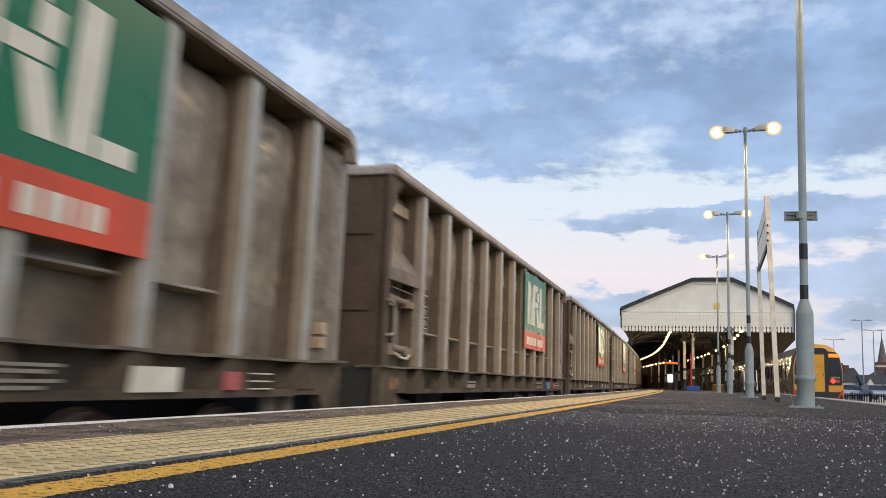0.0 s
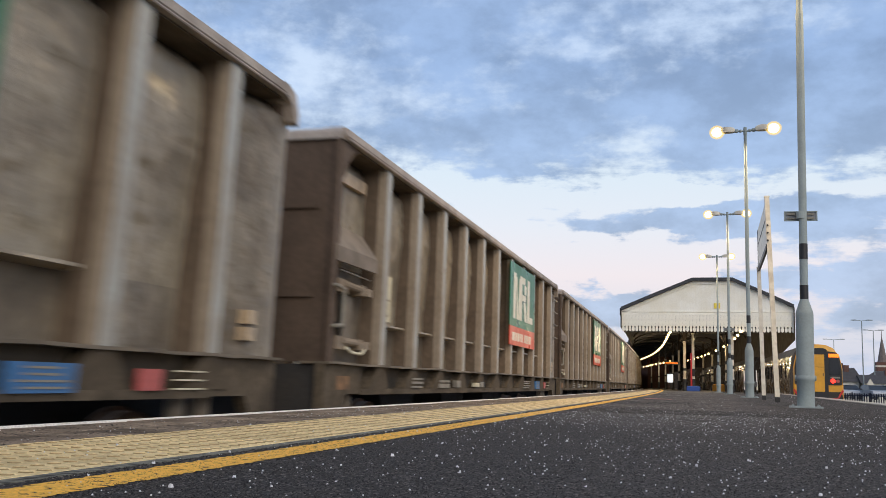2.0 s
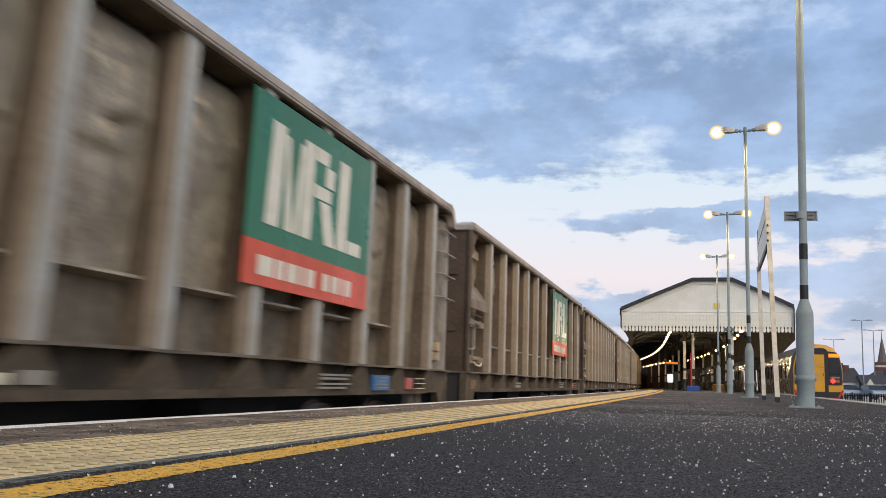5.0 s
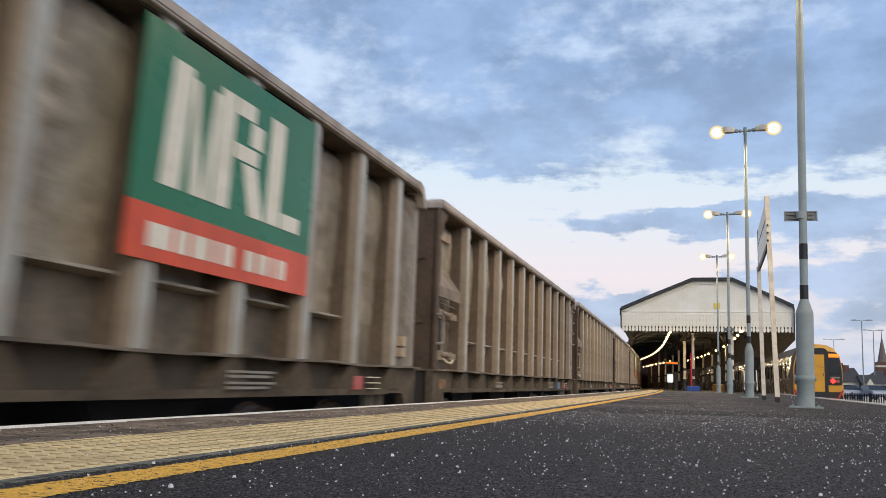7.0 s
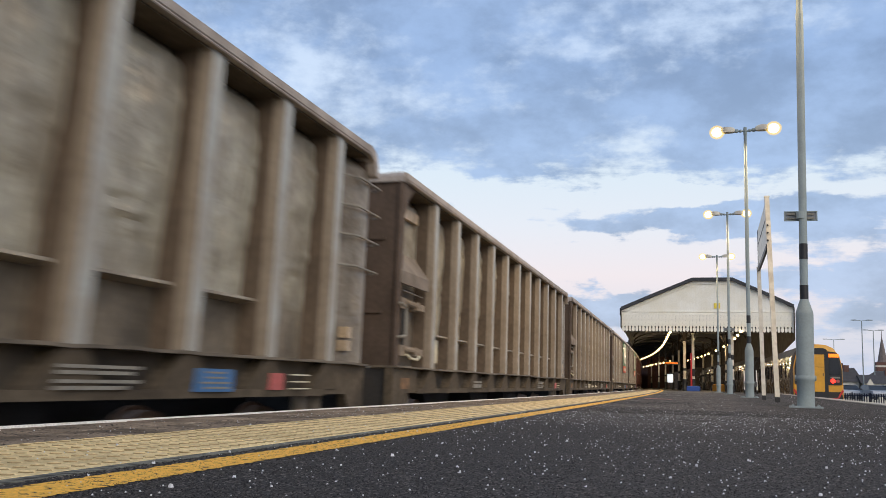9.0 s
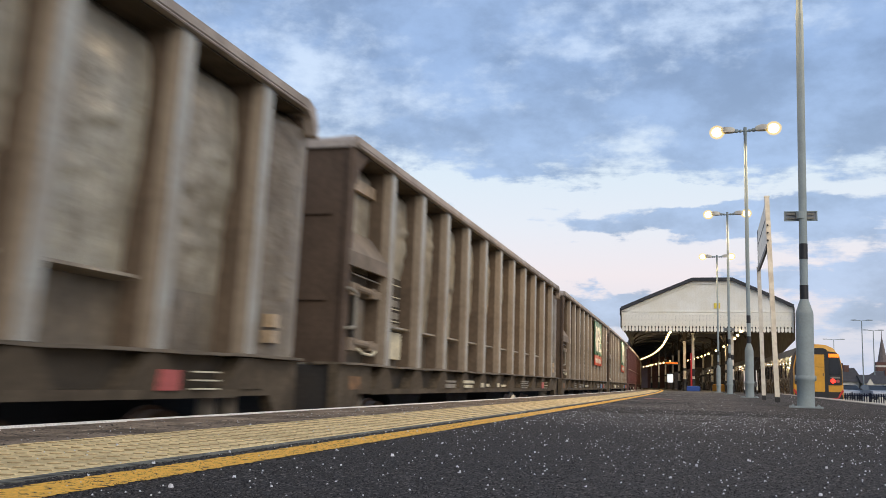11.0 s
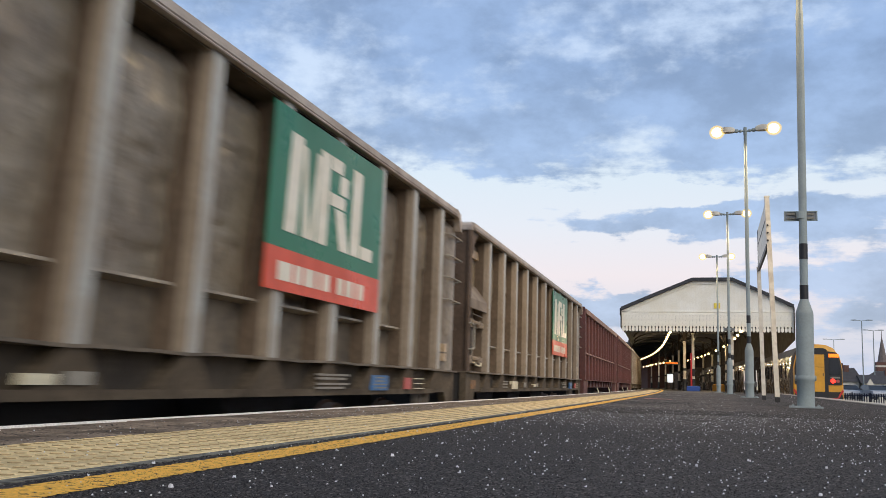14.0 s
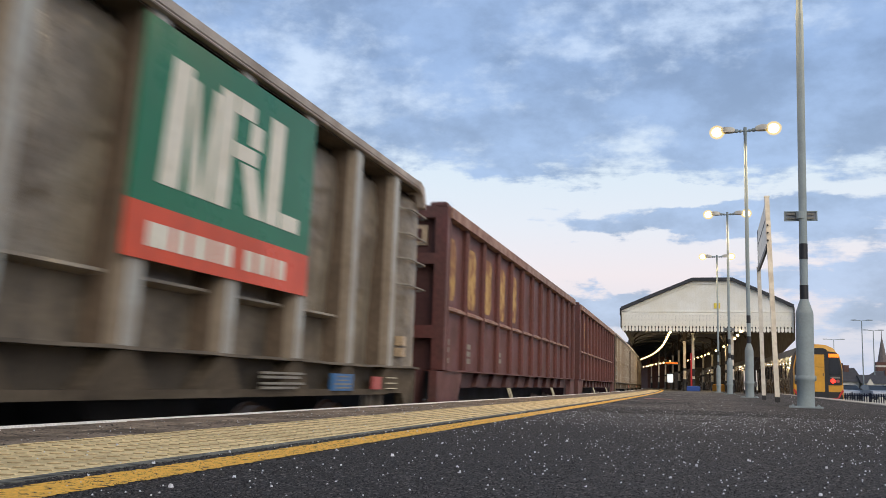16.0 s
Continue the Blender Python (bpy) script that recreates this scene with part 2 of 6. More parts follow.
def asphalt_material():
    """Worn asphalt: single stones of many greys in black binder, with broad dusty patches."""
    m = bpy.data.materials.new("asphalt")
    m.use_nodes = True
    nt = m.node_tree
    N, K = nt.nodes.new, nt.links.new
    bsdf = nt.nodes["Principled BSDF"]
    tc = N("ShaderNodeTexCoord")
    cells = N("ShaderNodeTexVoronoi")
    cells.inputs["Scale"].default_value = 170
    K(tc.outputs["Object"], cells.inputs["Vector"])
    sep = N("ShaderNodeSeparateColor")
    K(cells.outputs["Color"], sep.inputs[0])
    stones = N("ShaderNodeValToRGB")
    el = stones.color_ramp.elements
    el[0].position, el[0].color = 0.0, (0.010, 0.0093, 0.0093, 1)
    el[1].position, el[1].color = 1.0, (0.23, 0.205, 0.185, 1)
    for at, c in ((0.45, (0.022, 0.020, 0.020)), (0.72, (0.041, 0.037, 0.035)), (0.9, (0.09, 0.081, 0.074))):
        el.new(at).color = (*c, 1)
    K(sep.outputs[0], stones.inputs[0])
    patch = N("ShaderNodeTexNoise")
    patch.inputs["Scale"].default_value, patch.inputs["Detail"].default_value = 0.7, 6.0
    K(tc.outputs["Object"], patch.inputs["Vector"])
    amount = N("ShaderNodeMapRange")
    for k, v in zip(("From Min", "From Max", "To Min", "To Max"), (0.35, 0.68, 0.0, 0.55)):
        amount.inputs[k].default_value = v
    K(patch.outputs["Fac"], amount.inputs["Value"])
    mix = N("ShaderNodeMix")
    mix.data_type = "RGBA"
    # grey dust further along, also paled for the sheen at a low angle
    where = N("ShaderNodeSeparateXYZ")
    K(tc.outputs["Object"], where.inputs[0])
    along = N("ShaderNodeMapRange")
    for k, v in zip(("From Min", "From Max", "To Min", "To Max"), (5.0, 10.0, 0.0, 0.62)):
        along.inputs[k].default_value = v
    K(where.outputs[1], along.inputs["Value"])
    uneven = N("ShaderNodeTexNoise")
    uneven.inputs["Scale"].default_value, uneven.inputs["Detail"].default_value = 0.55, 7.0
    K(tc.outputs["Object"], uneven.inputs["Vector"])
    banks = N("ShaderNodeMapRange")
    for k, v in zip(("From Min", "From Max", "To Min", "To Max"), (0.40, 0.66, 0.0, 0.9)):
        banks.inputs[k].default_value = v
    K(uneven.outputs["Fac"], banks.inputs["Value"])
    both = N("ShaderNodeMath")
    both.operation = "MULTIPLY"
    K(along.outputs["Result"], both.inputs[0]), K(banks.outputs["Result"], both.inputs[1])
    K(amount.outputs["Result"], mix.inputs[0]), K(stones.outputs[0], mix.inputs[6])
    mix.inputs[7].default_value = (0.044, 0.040, 0.039, 1)
    dust_sheen = N("ShaderNodeMix")
    dust_sheen.data_type = "RGBA"
    K(both.outputs[0], dust_sheen.inputs[0]), K(mix.outputs[2], dust_sheen.inputs[6])
    dust_sheen.inputs[7].default_value = (0.17, 0.15, 0.135, 1)
    # the colour darkens gradually towards the posts' side
    strip = N("ShaderNodeMapRange")
    strip.interpolation_type = "SMOOTHSTEP"
    for k, v in zip(("From Min", "From Max", "To Min", "To Max"), (0.1, 1.3, 1.06, 0.54)):
        strip.inputs[k].default_value = v
    wander = N("ShaderNodeMath")
    wander.operation = "MULTIPLY_ADD"
    wander.inputs[1].default_value = 1.2
    K(uneven.outputs["Fac"], wander.inputs[0]), K(where.outputs[0], wander.inputs[2])
    less = N("ShaderNodeMath")
    less.operation = "SUBTRACT"
    less.inputs[1].default_value = 0.6
    K(wander.outputs[0], less.inputs[0]), K(less.outputs[0], strip.inputs["Value"])
    tint = N("ShaderNodeHueSaturation")
    K(strip.outputs["Result"], tint.inputs["Value"]), K(dust_sheen.outputs[2], tint.inputs["Color"])
    K(tint.outputs[0], bsdf.inputs["Base Color"])
    bsdf.inputs["Roughness"].default_value, bsdf.inputs["Specular IOR Level"].default_value = 0.8, 0.2
    bump = N("ShaderNodeBump")
    bump.inputs["Strength"].default_value, bump.inputs["Distance"].default_value = 0.8, 0.004
    bump.invert = True
    K(cells.outputs["Distance"], bump.inputs["Height"]), K(bump.outputs[0], bsdf.inputs["Normal"])
    return m


M_ASPHALT = asphalt_material()


def chipping_material():
    """Loose road stones, each of its own grey."""
    m = bpy.data.materials.new("asphalt_chippings")
    m.use_nodes = True
    nt = m.node_tree
    geo, ramp = nt.nodes.new("ShaderNodeNewGeometry"), nt.nodes.new("ShaderNodeValToRGB")
    bsdf = nt.nodes["Principled BSDF"]
    el = ramp.color_ramp.elements
    el[0].position, el[0].color = 0.0, (0.010, 0.0095, 0.0095, 1)
    el[1].position, el[1].color = 1.0, (0.17, 0.15, 0.135, 1)
    for at, c in ((0.5, (0.020, 0.0185, 0.018)), (0.78, (0.045, 0.040, 0.037)), (0.93, (0.085, 0.077, 0.07))):
        el.new(at).color = (*c, 1)
    nt.links.new(geo.outputs["Random Per Island"], ramp.inputs[0])
    nt.links.new(ramp.outputs[0], bsdf.inputs["Base Color"])
    bsdf.inputs["Roughness"].default_value, bsdf.inputs["Specular IOR Level"].default_value = 0.75, 0.25
    return m


M_CHIPS = chipping_material()
M_COPING = material("coping_stone", (0.25, 0.195, 0.145), 0.85, specular=0.1, dirt=(0.085, 0.068, 0.055), dirt_amount=0.8, dirt_scale=2.5, mottle=0.6, grain=120, grain_amount=0.5, bump=0.6, bump_scale=120, island=0.15)
M_TACTILE = material("tactile_buff", (0.80, 0.615, 0.325), 0.75, specular=0.2, dirt=(0.45, 0.34, 0.18), dirt_amount=0.55, dirt_scale=3.0, grain=70, grain_amount=0.25, bump=0.4, bump_scale=120, island=0.08)
M_BLISTER_SHADE = material("blister_flank_shade", (0.36, 0.255, 0.125), 0.85, specular=0.1, dirt=(0.2, 0.15, 0.08), dirt_amount=0.7, dirt_scale=9, grain=70, bump=0.3)
M_YELLOW = material("yellow_line_paint", (0.93, 0.505, 0.085), 0.7, specular=0.2, dirt=(0.05, 0.04, 0.035), dirt_amount=1.0, dirt_scale=45.0, dirt_from=0.57, grain=90, grain_amount=0.25, bump=0.6, bump_scale=140)
M_WHITE_LINE = material("white_edge_paint", (0.95, 0.92, 0.84), 0.7, specular=0.3, dirt=(0.5, 0.46, 0.42), dirt_amount=0.35, dirt_scale=8.0, grain=60, bump=0.4)
M_PALE_EDGE = material("pale_worn_coping", (0.42, 0.38, 0.33), 0.8, dirt=(0.2, 0.18, 0.16), dirt_amount=0.8, dirt_scale=2.5, grain=40, bump=0.4)
M_GRIT = material("white_grit", (0.64, 0.64, 0.66), 0.6, grain=30, bump=0.2)
M_BALLAST = material("ballast", (0.10, 0.085, 0.07), 0.9, dirt=(0.05, 0.045, 0.04), dirt_amount=0.8, dirt_scale=4, grain=30, grain_amount=0.5, bump=1.0, bump_scale=25)
M_MORTAR = material("cement_bedding", (0.20, 0.195, 0.155), 0.85, dirt=(0.025, 0.024, 0.022), dirt_amount=1.0, dirt_scale=30, grain=60, grain_amount=0.3, bump=0.5)
M_RAIL = material("rail_steel", (0.22, 0.13, 0.08), 0.6, 0.6, dirt=(0.1, 0.07, 0.05), grain=50)
M_HOPPER = material("weathered_hopper_paint", (0.290, 0.247, 0.180), 0.38, dirt=(0.165, 0.131, 0.092), dirt_amount=0.85, dirt_scale=1.6, grain=18, grain_amount=0.11, bump=0.8, bump_scale=4, bump_size=0.05, mottle=0.45, streaks=0.55)
M_HOPPER_DARK = material("dark_hopper_paint", (0.215, 0.182, 0.133), 0.38, dirt=(0.125, 0.098, 0.070), dirt_amount=0.85, dirt_scale=1.6, grain=18, grain_amount=0.11, bump=0.8, bump_scale=4, bump_size=0.05, mottle=0.45, streaks=0.55)
M_HOPPER_PALE = material("olive_grey_hopper_paint", (0.355, 0.325, 0.252), 0.36, dirt=(0.215, 0.180, 0.130), dirt_amount=0.85, dirt_scale=1.3, grain=18, grain_amount=0.11, bump=0.8, bump_scale=4, bump_size=0.05, mottle=0.5, streaks=0.55)
M_LOWER = material("dark_lower_plate", (0.155, 0.124, 0.086), 0.65, dirt=(0.07, 0.057, 0.042), dirt_amount=0.85, dirt_scale=1.8, grain=18, grain_amount=0.2, bump=0.6, bump_scale=4, bump_size=0.04, mottle=0.4, streaks=0.5)
M_RIB = material("grey_rib_paint", (0.355, 0.365, 0.34), 0.5, dirt=(0.25, 0.20, 0.145), dirt_amount=0.6, dirt_scale=2.2, grain=25, grain_amount=0.12, bump=0.15, bump_scale=20, streaks=0.35)
M_DUST_SHADE = material("brown_dust_and_shade", (0.105, 0.074, 0.048), 0.85, dirt=(0.07, 0.05, 0.034), dirt_amount=0.7, dirt_scale=2.0, grain=20, grain_amount=0.15, bump=0.2, bump_scale=20)
M_BAY = material("dark_end_bay", (0.15, 0.122, 0.086), 0.6, dirt=(0.08, 0.063, 0.045), dirt_amount=0.85, dirt_scale=1.8, grain=18, grain_amount=0.2, bump=0.6, bump_scale=4, bump_size=0.04, mottle=0.35, streaks=0.5)
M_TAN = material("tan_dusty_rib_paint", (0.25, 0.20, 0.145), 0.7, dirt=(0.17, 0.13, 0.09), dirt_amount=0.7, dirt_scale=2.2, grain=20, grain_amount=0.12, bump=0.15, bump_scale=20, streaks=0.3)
M_RAILTOP = material("top_rail_paint", (0.385, 0.335, 0.295), 0.6, dirt=(0.2, 0.165, 0.14), dirt_amount=0.7, dirt_scale=2.5, grain=25, bump=0.2)
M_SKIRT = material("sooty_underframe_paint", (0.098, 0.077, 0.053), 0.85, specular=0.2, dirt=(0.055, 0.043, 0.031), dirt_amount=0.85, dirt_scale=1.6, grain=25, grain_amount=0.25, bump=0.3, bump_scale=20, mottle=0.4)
M_RECESS = material("dark_recess_paint", (0.078, 0.063, 0.046), 0.85, specular=0.2, dirt=(0.03, 0.027, 0.024), dirt_amount=0.7, dirt_scale=2.0, grain=20, bump=0.3)
M_END = material("brown_end_paint", (0.100, 0.070, 0.051), 0.75, specular=0.25, dirt=(0.065, 0.046, 0.034), dirt_amount=0.7, dirt_scale=1.8, grain=20, bump=0.25, bump_scale=16, streaks=0.3)
M_DARK = material("dark_iron", (0.025, 0.023, 0.022), 0.75, dirt=(0.05, 0.04, 0.03), grain=30)
M_GREEN = material("green_panel_paint", (0.003, 0.145, 0.062), 0.33, specular=0.30, dirt=(0.03, 0.13, 0.075), dirt_amount=0.5, dirt_scale=2.0, grain=8, grain_amount=0.05, bump=0.03, bump_scale=6)
M_RED = material("red_panel_paint", (0.64, 0.068, 0.016), 0.33, specular=0.30, dirt=(0.40, 0.07, 0.04), dirt_amount=0.5, dirt_scale=2.5, grain=8, grain_amount=0.05, bump=0.03, bump_scale=6)
M_WHITE = material("white_panel_paint", (0.70, 0.66, 0.55), 0.38, specular=0.30, dirt=(0.52, 0.48, 0.38), dirt_amount=0.5, dirt_scale=4, grain=20, grain_amount=0.06, bump=0.05)
M_LABEL = material("pale_label", (0.235, 0.22, 0.18), 0.6, dirt=(0.16, 0.14, 0.12), dirt_amount=0.7, dirt_scale=9, grain=30)
M_BLUE = material("blue_label", (0.03, 0.13, 0.31), 0.5, dirt=(0.06, 0.12, 0.22), dirt_amount=0.5, dirt_scale=6, grain=30)
M_PINK = material("faded_red_label", (0.40, 0.085, 0.075), 0.5, grain=30)
M_OXIDE = material("maroon_oxide_paint", (0.105, 0.030, 0.025), 0.6, dirt=(0.075, 0.034, 0.028), dirt_amount=0.7, dirt_scale=2.0, grain=20, grain_amount=0.2, bump=0.25, bump_scale=16, streaks=0.4)
M_OXIDE_DARK = material("dark_maroon_paint", (0.055, 0.016, 0.015), 0.7, dirt=(0.07, 0.03, 0.025), dirt_amount=0.7, dirt_scale=2.0, grain=20, bump=0.25)
M_BOXTOP = material("lightened_oxide_paint", (0.27, 0.165, 0.125), 0.6, dirt=(0.14, 0.06, 0.045), dirt_amount=0.7, dirt_scale=3, grain=20, bump=0.2)
M_RUST = material("rust_stained_label", (0.22, 0.115, 0.05), 0.8, dirt=(0.10, 0.065, 0.04), dirt_amount=0.9, dirt_scale=9.0, grain=30)
M_OCHRE = material("faded_yellow_paint", (0.42, 0.27, 0.08), 0.7, dirt=(0.16, 0.06, 0.04), dirt_amount=0.9, dirt_scale=5.0, grain=20)
M_GREY = material("lamp_post_grey_paint", (0.275, 0.32, 0.32), 0.6, specular=0.3, dirt=(0.21, 0.235, 0.235), dirt_amount=0.35, dirt_scale=4, grain=40, grain_amount=0.06, bump=0.02, bump_scale=50)
M_BLACK = material("black_band_paint", (0.012, 0.012, 0.014), 0.5, grain=40)
M_CREAM = material("cream_post_paint", (0.66, 0.62, 0.53), 0.55, dirt=(0.4, 0.35, 0.28), dirt_amount=0.6, dirt_scale=5, grain=40, grain_amount=0.08)
M_BOARD = material("cream_boarding_paint", (0.86, 0.835, 0.75), 0.6, dirt=(0.74, 0.69, 0.55), dirt_amount=0.5, dirt_scale=0.8, grain=12, grain_amount=0.06, bump=0.1, streaks=0.25)
M_ROOF = material("dark_roof_felt", (0.04, 0.042, 0.047), 0.8, grain=10, grain_amount=0.3)
M_INNER = material("dark_canopy_boards", (0.045, 0.036, 0.029), 0.8, dirt=(0.030, 0.024, 0.019), grain=8, grain_amount=0.25, specular=0.15)
M_BRICK = material("station_brick", (0.13, 0.06, 0.045), 0.85, dirt=(0.08, 0.05, 0.04), grain=10, grain_amount=0.3)
M_FILAMENT = material("white_hot_lamp", (0.9, 0.8, 0.6), 0.4, emit=(1.0, 0.86, 0.56), emit_strength=5.0)


def lamp_bowl_material():
    """See-through bowl with a warm emission that imitates the lamp's halo."""
    m = bpy.data.materials.new("warm_lamp_glow")
    m.use_nodes = True
    nt = m.node_tree
    nt.nodes.remove(nt.nodes["Principled BSDF"])
    clear, shine, mix = nt.nodes.new("ShaderNodeBsdfTransparent"), nt.nodes.new("ShaderNodeEmission"), nt.nodes.new("ShaderNodeMixShader")
    shine.inputs["Color"].default_value, shine.inputs["Strength"].default_value = (1.0, 0.70, 0.22, 1), 1.25
    mix.inputs[0].default_value = 0.30
    nt.links.new(clear.outputs[0], mix.inputs[1]), nt.links.new(shine.outputs[0], mix.inputs[2])
    nt.links.new(mix.outputs[0], nt.nodes["Material Output"].inputs["Surface"])
    return m


M_LAMP = lamp_bowl_material()
M_BULB = material("warm_string_lamp", (0.9, 0.8, 0.6), 0.4, emit=(1.0, 0.66, 0.28), emit_strength=6.0)
M_TAIL = material("red_tail_lamp", (0.6, 0.02, 0.01), 0.3, emit=(1.0, 0.025, 0.015), emit_strength=4.0)
M_DEST = material("amber_display", (0.4, 0.2, 0.02), 0.4, emit=(1.0, 0.17, 0.006), emit_strength=1.6)
M_DMU_YELLOW = material("warning_yellow_paint", (0.68, 0.33, 0.025), 0.4, dirt=(0.50, 0.25, 0.03), dirt_amount=0.5, dirt_scale=2, grain=10, grain_amount=0.05, bump=0.03)
M_DMU_SIDE = material("dark_coach_side", (0.060, 0.046, 0.034), 0.24, dirt=(0.045, 0.036, 0.03), grain=10, bump=0.02)
M_GLASS_DARK = material("dark_cab_glass", (0.015, 0.017, 0.02), 0.10, grain=5, bump=0.15, bump_scale=1.5)
M_SILVER = material("pale_roof_paint", (0.10, 0.10, 0.10), 0.9, dirt=(0.06, 0.06, 0.06), grain=10, specular=0.1)
M_BLUEBOX = material("blue_plastic", (0.02, 0.07, 0.30), 0.5, grain=30)
M_REDPAINT = material("red_gloss_paint", (0.5, 0.02, 0.02), 0.4, grain=30)
M_SCREEN = material("lit_poster", (0.8, 0.8, 0.8), 0.5, emit=(0.85, 0.92, 1.0), emit_strength=0.9)
M_SLATE = material("slate_roof", (0.06, 0.052, 0.05), 0.9, grain=5, grain_amount=0.3)
M_STONE = material("spire_stone", (0.16, 0.13, 0.12), 0.85, grain=4, grain_amount=0.3)
M_GROUND = material("rough_ground", (0.07, 0.068, 0.062), 0.95, dirt=(0.05, 0.055, 0.04), dirt_amount=0.7, dirt_scale=0.1, grain=3, grain_amount=0.4, bump=0.5, bump_scale=4)
M_TYRE = material("tyre_rubber", (0.02, 0.02, 0.02), 0.8, grain=30)
M_CARS = [material("silver_car_paint", (0.34, 0.36, 0.40), 0.3, 0.0, grain=5, grain_amount=0.03, bump=0.0), material("dark_car_paint", (0.07, 0.10, 0.18), 0.25, grain=5, grain_amount=0.03, bump=0.0),
          material("white_car_paint", (0.46, 0.47, 0.50), 0.3, grain=5, grain_amount=0.03, bump=0.0)]
M_SIGN_GREY = material("sign_back_grey", (0.22, 0.23, 0.24), 0.5, grain=30)
M_NAVY = material("navy_fence_paint", (0.010, 0.014, 0.030), 0.75, specular=0.2, grain=10)

# ---- line of the track: straight beside the camera, then bending to the left ----
BEND = 0.000576
TRACK_X, RAIL_Z = -4.455, -0.915


def bend(s):
    return -BEND * s * s / 2 if s > 0 else 0.0


def track_pose(s, dx=0.0, z=0.0):
    a = math.atan(BEND * s) if s > 0 else 0.0
    return Matrix.Translation((TRACK_X + dx + bend(s), s, z)) @ Matrix.Rotation(a, 4, "Z")


def ribbon(geo, x0, x1, z0, z1, stations):
    """A bar between two distances from the camera's line that follows the bend."""
    geo.loft([[(x0 + bend(s), s, z0), (x1 + bend(s), s, z0), (x1 + bend(s), s, z1), (x0 + bend(s), s, z1)] for s in stations])
    return geo


STATIONS = [-40, -10, 0, 5, 10, 15, 20, 25, 30, 35, 40, 45, 50, 55, 60, 65, 70, 80, 90, 100, 115, 130, 150, 180, 220, 260]
EDGE_X, TACT_0, TACT_1, LINE_0, LINE_1 = -2.935, -2.19, -1.514, -1.395, -1.245

# ---- ground, track bed and platform ----


def build_ground():
    g = Geo()
    g.box(-1500, 1500, -600, 4000, -1.9, -1.35)
    tagged(part("ground", g, M_GROUND, label="dark rough ground reaching away to the horizon"), category="ground", kind="structure")
    g = Geo()
    ribbon(g, -9.5, EDGE_X - 0.02, -1.35, -1.13, STATIONS)
    tagged(part("track_bed", g, M_BALLAST, label="brown stone ballast under the freight track"), category="track bed", kind="structure")
    track = thing("railway_track", "rusty steel rails on sleepers in brown ballast", "railway track", kind="structure")
    for dx in (-0.75, 0.75):
        g = Geo()
        ribbon(g, TRACK_X + dx - 0.035, TRACK_X + dx + 0.035, RAIL_Z - 0.16, RAIL_Z, STATIONS)
        ribbon(g, TRACK_X + dx - 0.075, TRACK_X + dx + 0.075, RAIL_Z - 0.18, RAIL_Z - 0.16, STATIONS)
        part("rail", g, M_RAIL, track)
    me = Geo().box(-1.3, 1.3, -0.13, 0.13, -0.22, -0.18).mesh("sleeper")
    me.materials.append(M_DARK)
    for i in range(110):
        part("sleeper", me, None, track, at=track_pose(-4 + i * 0.7, 0, RAIL_Z))
    # the right-hand platform face runs a little outwards
    pf = thing("platform", "long dark asphalt station platform with buff warning slabs", "platform", kind="structure")
    right = lambda s: 3.1 + 0.0235 * s
    g = Geo()
    secs = []
    for s in STATIONS:
        l = TACT_0 - 0.02 + bend(s)
        r = max(right(max(s, 0)) - 0.4, l + 1.0)
        secs.append([(l, s, -1.3), (r, s, -1.3), (r, s, 0.0), (l, s, 0.0)])
    g.loft(secs)
    part("platform_surface", g, M_ASPHALT, pf, "dark asphalt strewn with pale grit")
    g = Geo()
    ribbon(g, EDGE_X + 0.06, TACT_0 - 0.02, -1.3, -0.09, STATIONS)
    part("platform_wall", g, M_BRICK, pf)
    g = Geo()
    g.loft([[(right(max(s, 0)) - 0.4, s, -1.3), (right(max(s, 0)), s, -1.3), (right(max(s, 0)), s, 0.012), (right(max(s, 0)) - 0.4, s, 0.012)] for s in STATIONS if s < 66])
    part("right_coping", g, M_PALE_EDGE, pf, "pale worn coping along the far platform edge")
    # a thin white line painted along the coping's nose
    g = Geo()
    ribbon(g, EDGE_X - 0.004, EDGE_X + 0.040, -0.03, 0.006, STATIONS)
    part("white_edge_line", g, M_WHITE_LINE, pf, "chipped white paint line on the edge")
    return pf


PLATFORM = build_ground()

# ---- freight train ----
PITCH_M, U0, SPEED = 15.27, 9.39, 8.442
CENTRE = 7.35            # from the near corner to the wagon's middle
HW = 1.375               # half width over the ribs
INSET = 0.22             # the side sheet lies this far behind the ribs
TOP, SILL, SKIRT = 2.475, 0.385, 0.08


def yl(y):
    return y - CENTRE


def build_bogie(wagon, y):
    b = part("bogie", bogie_frame_mesh(), M_DARK, wagon, "sooty cast bogie frame", at=pose(0, yl(y), RAIL_Z))
    for dy in (-0.9, 0.9):
        part("wheelset", wheelset_mesh(), M_RAIL, b, "worn steel wheels on an axle", at=pose(0, dy, 0.46))
    return b


_cache = {}


def cached(key, make):
    if key not in _cache:
        _cache[key] = make()
    return _cache[key]


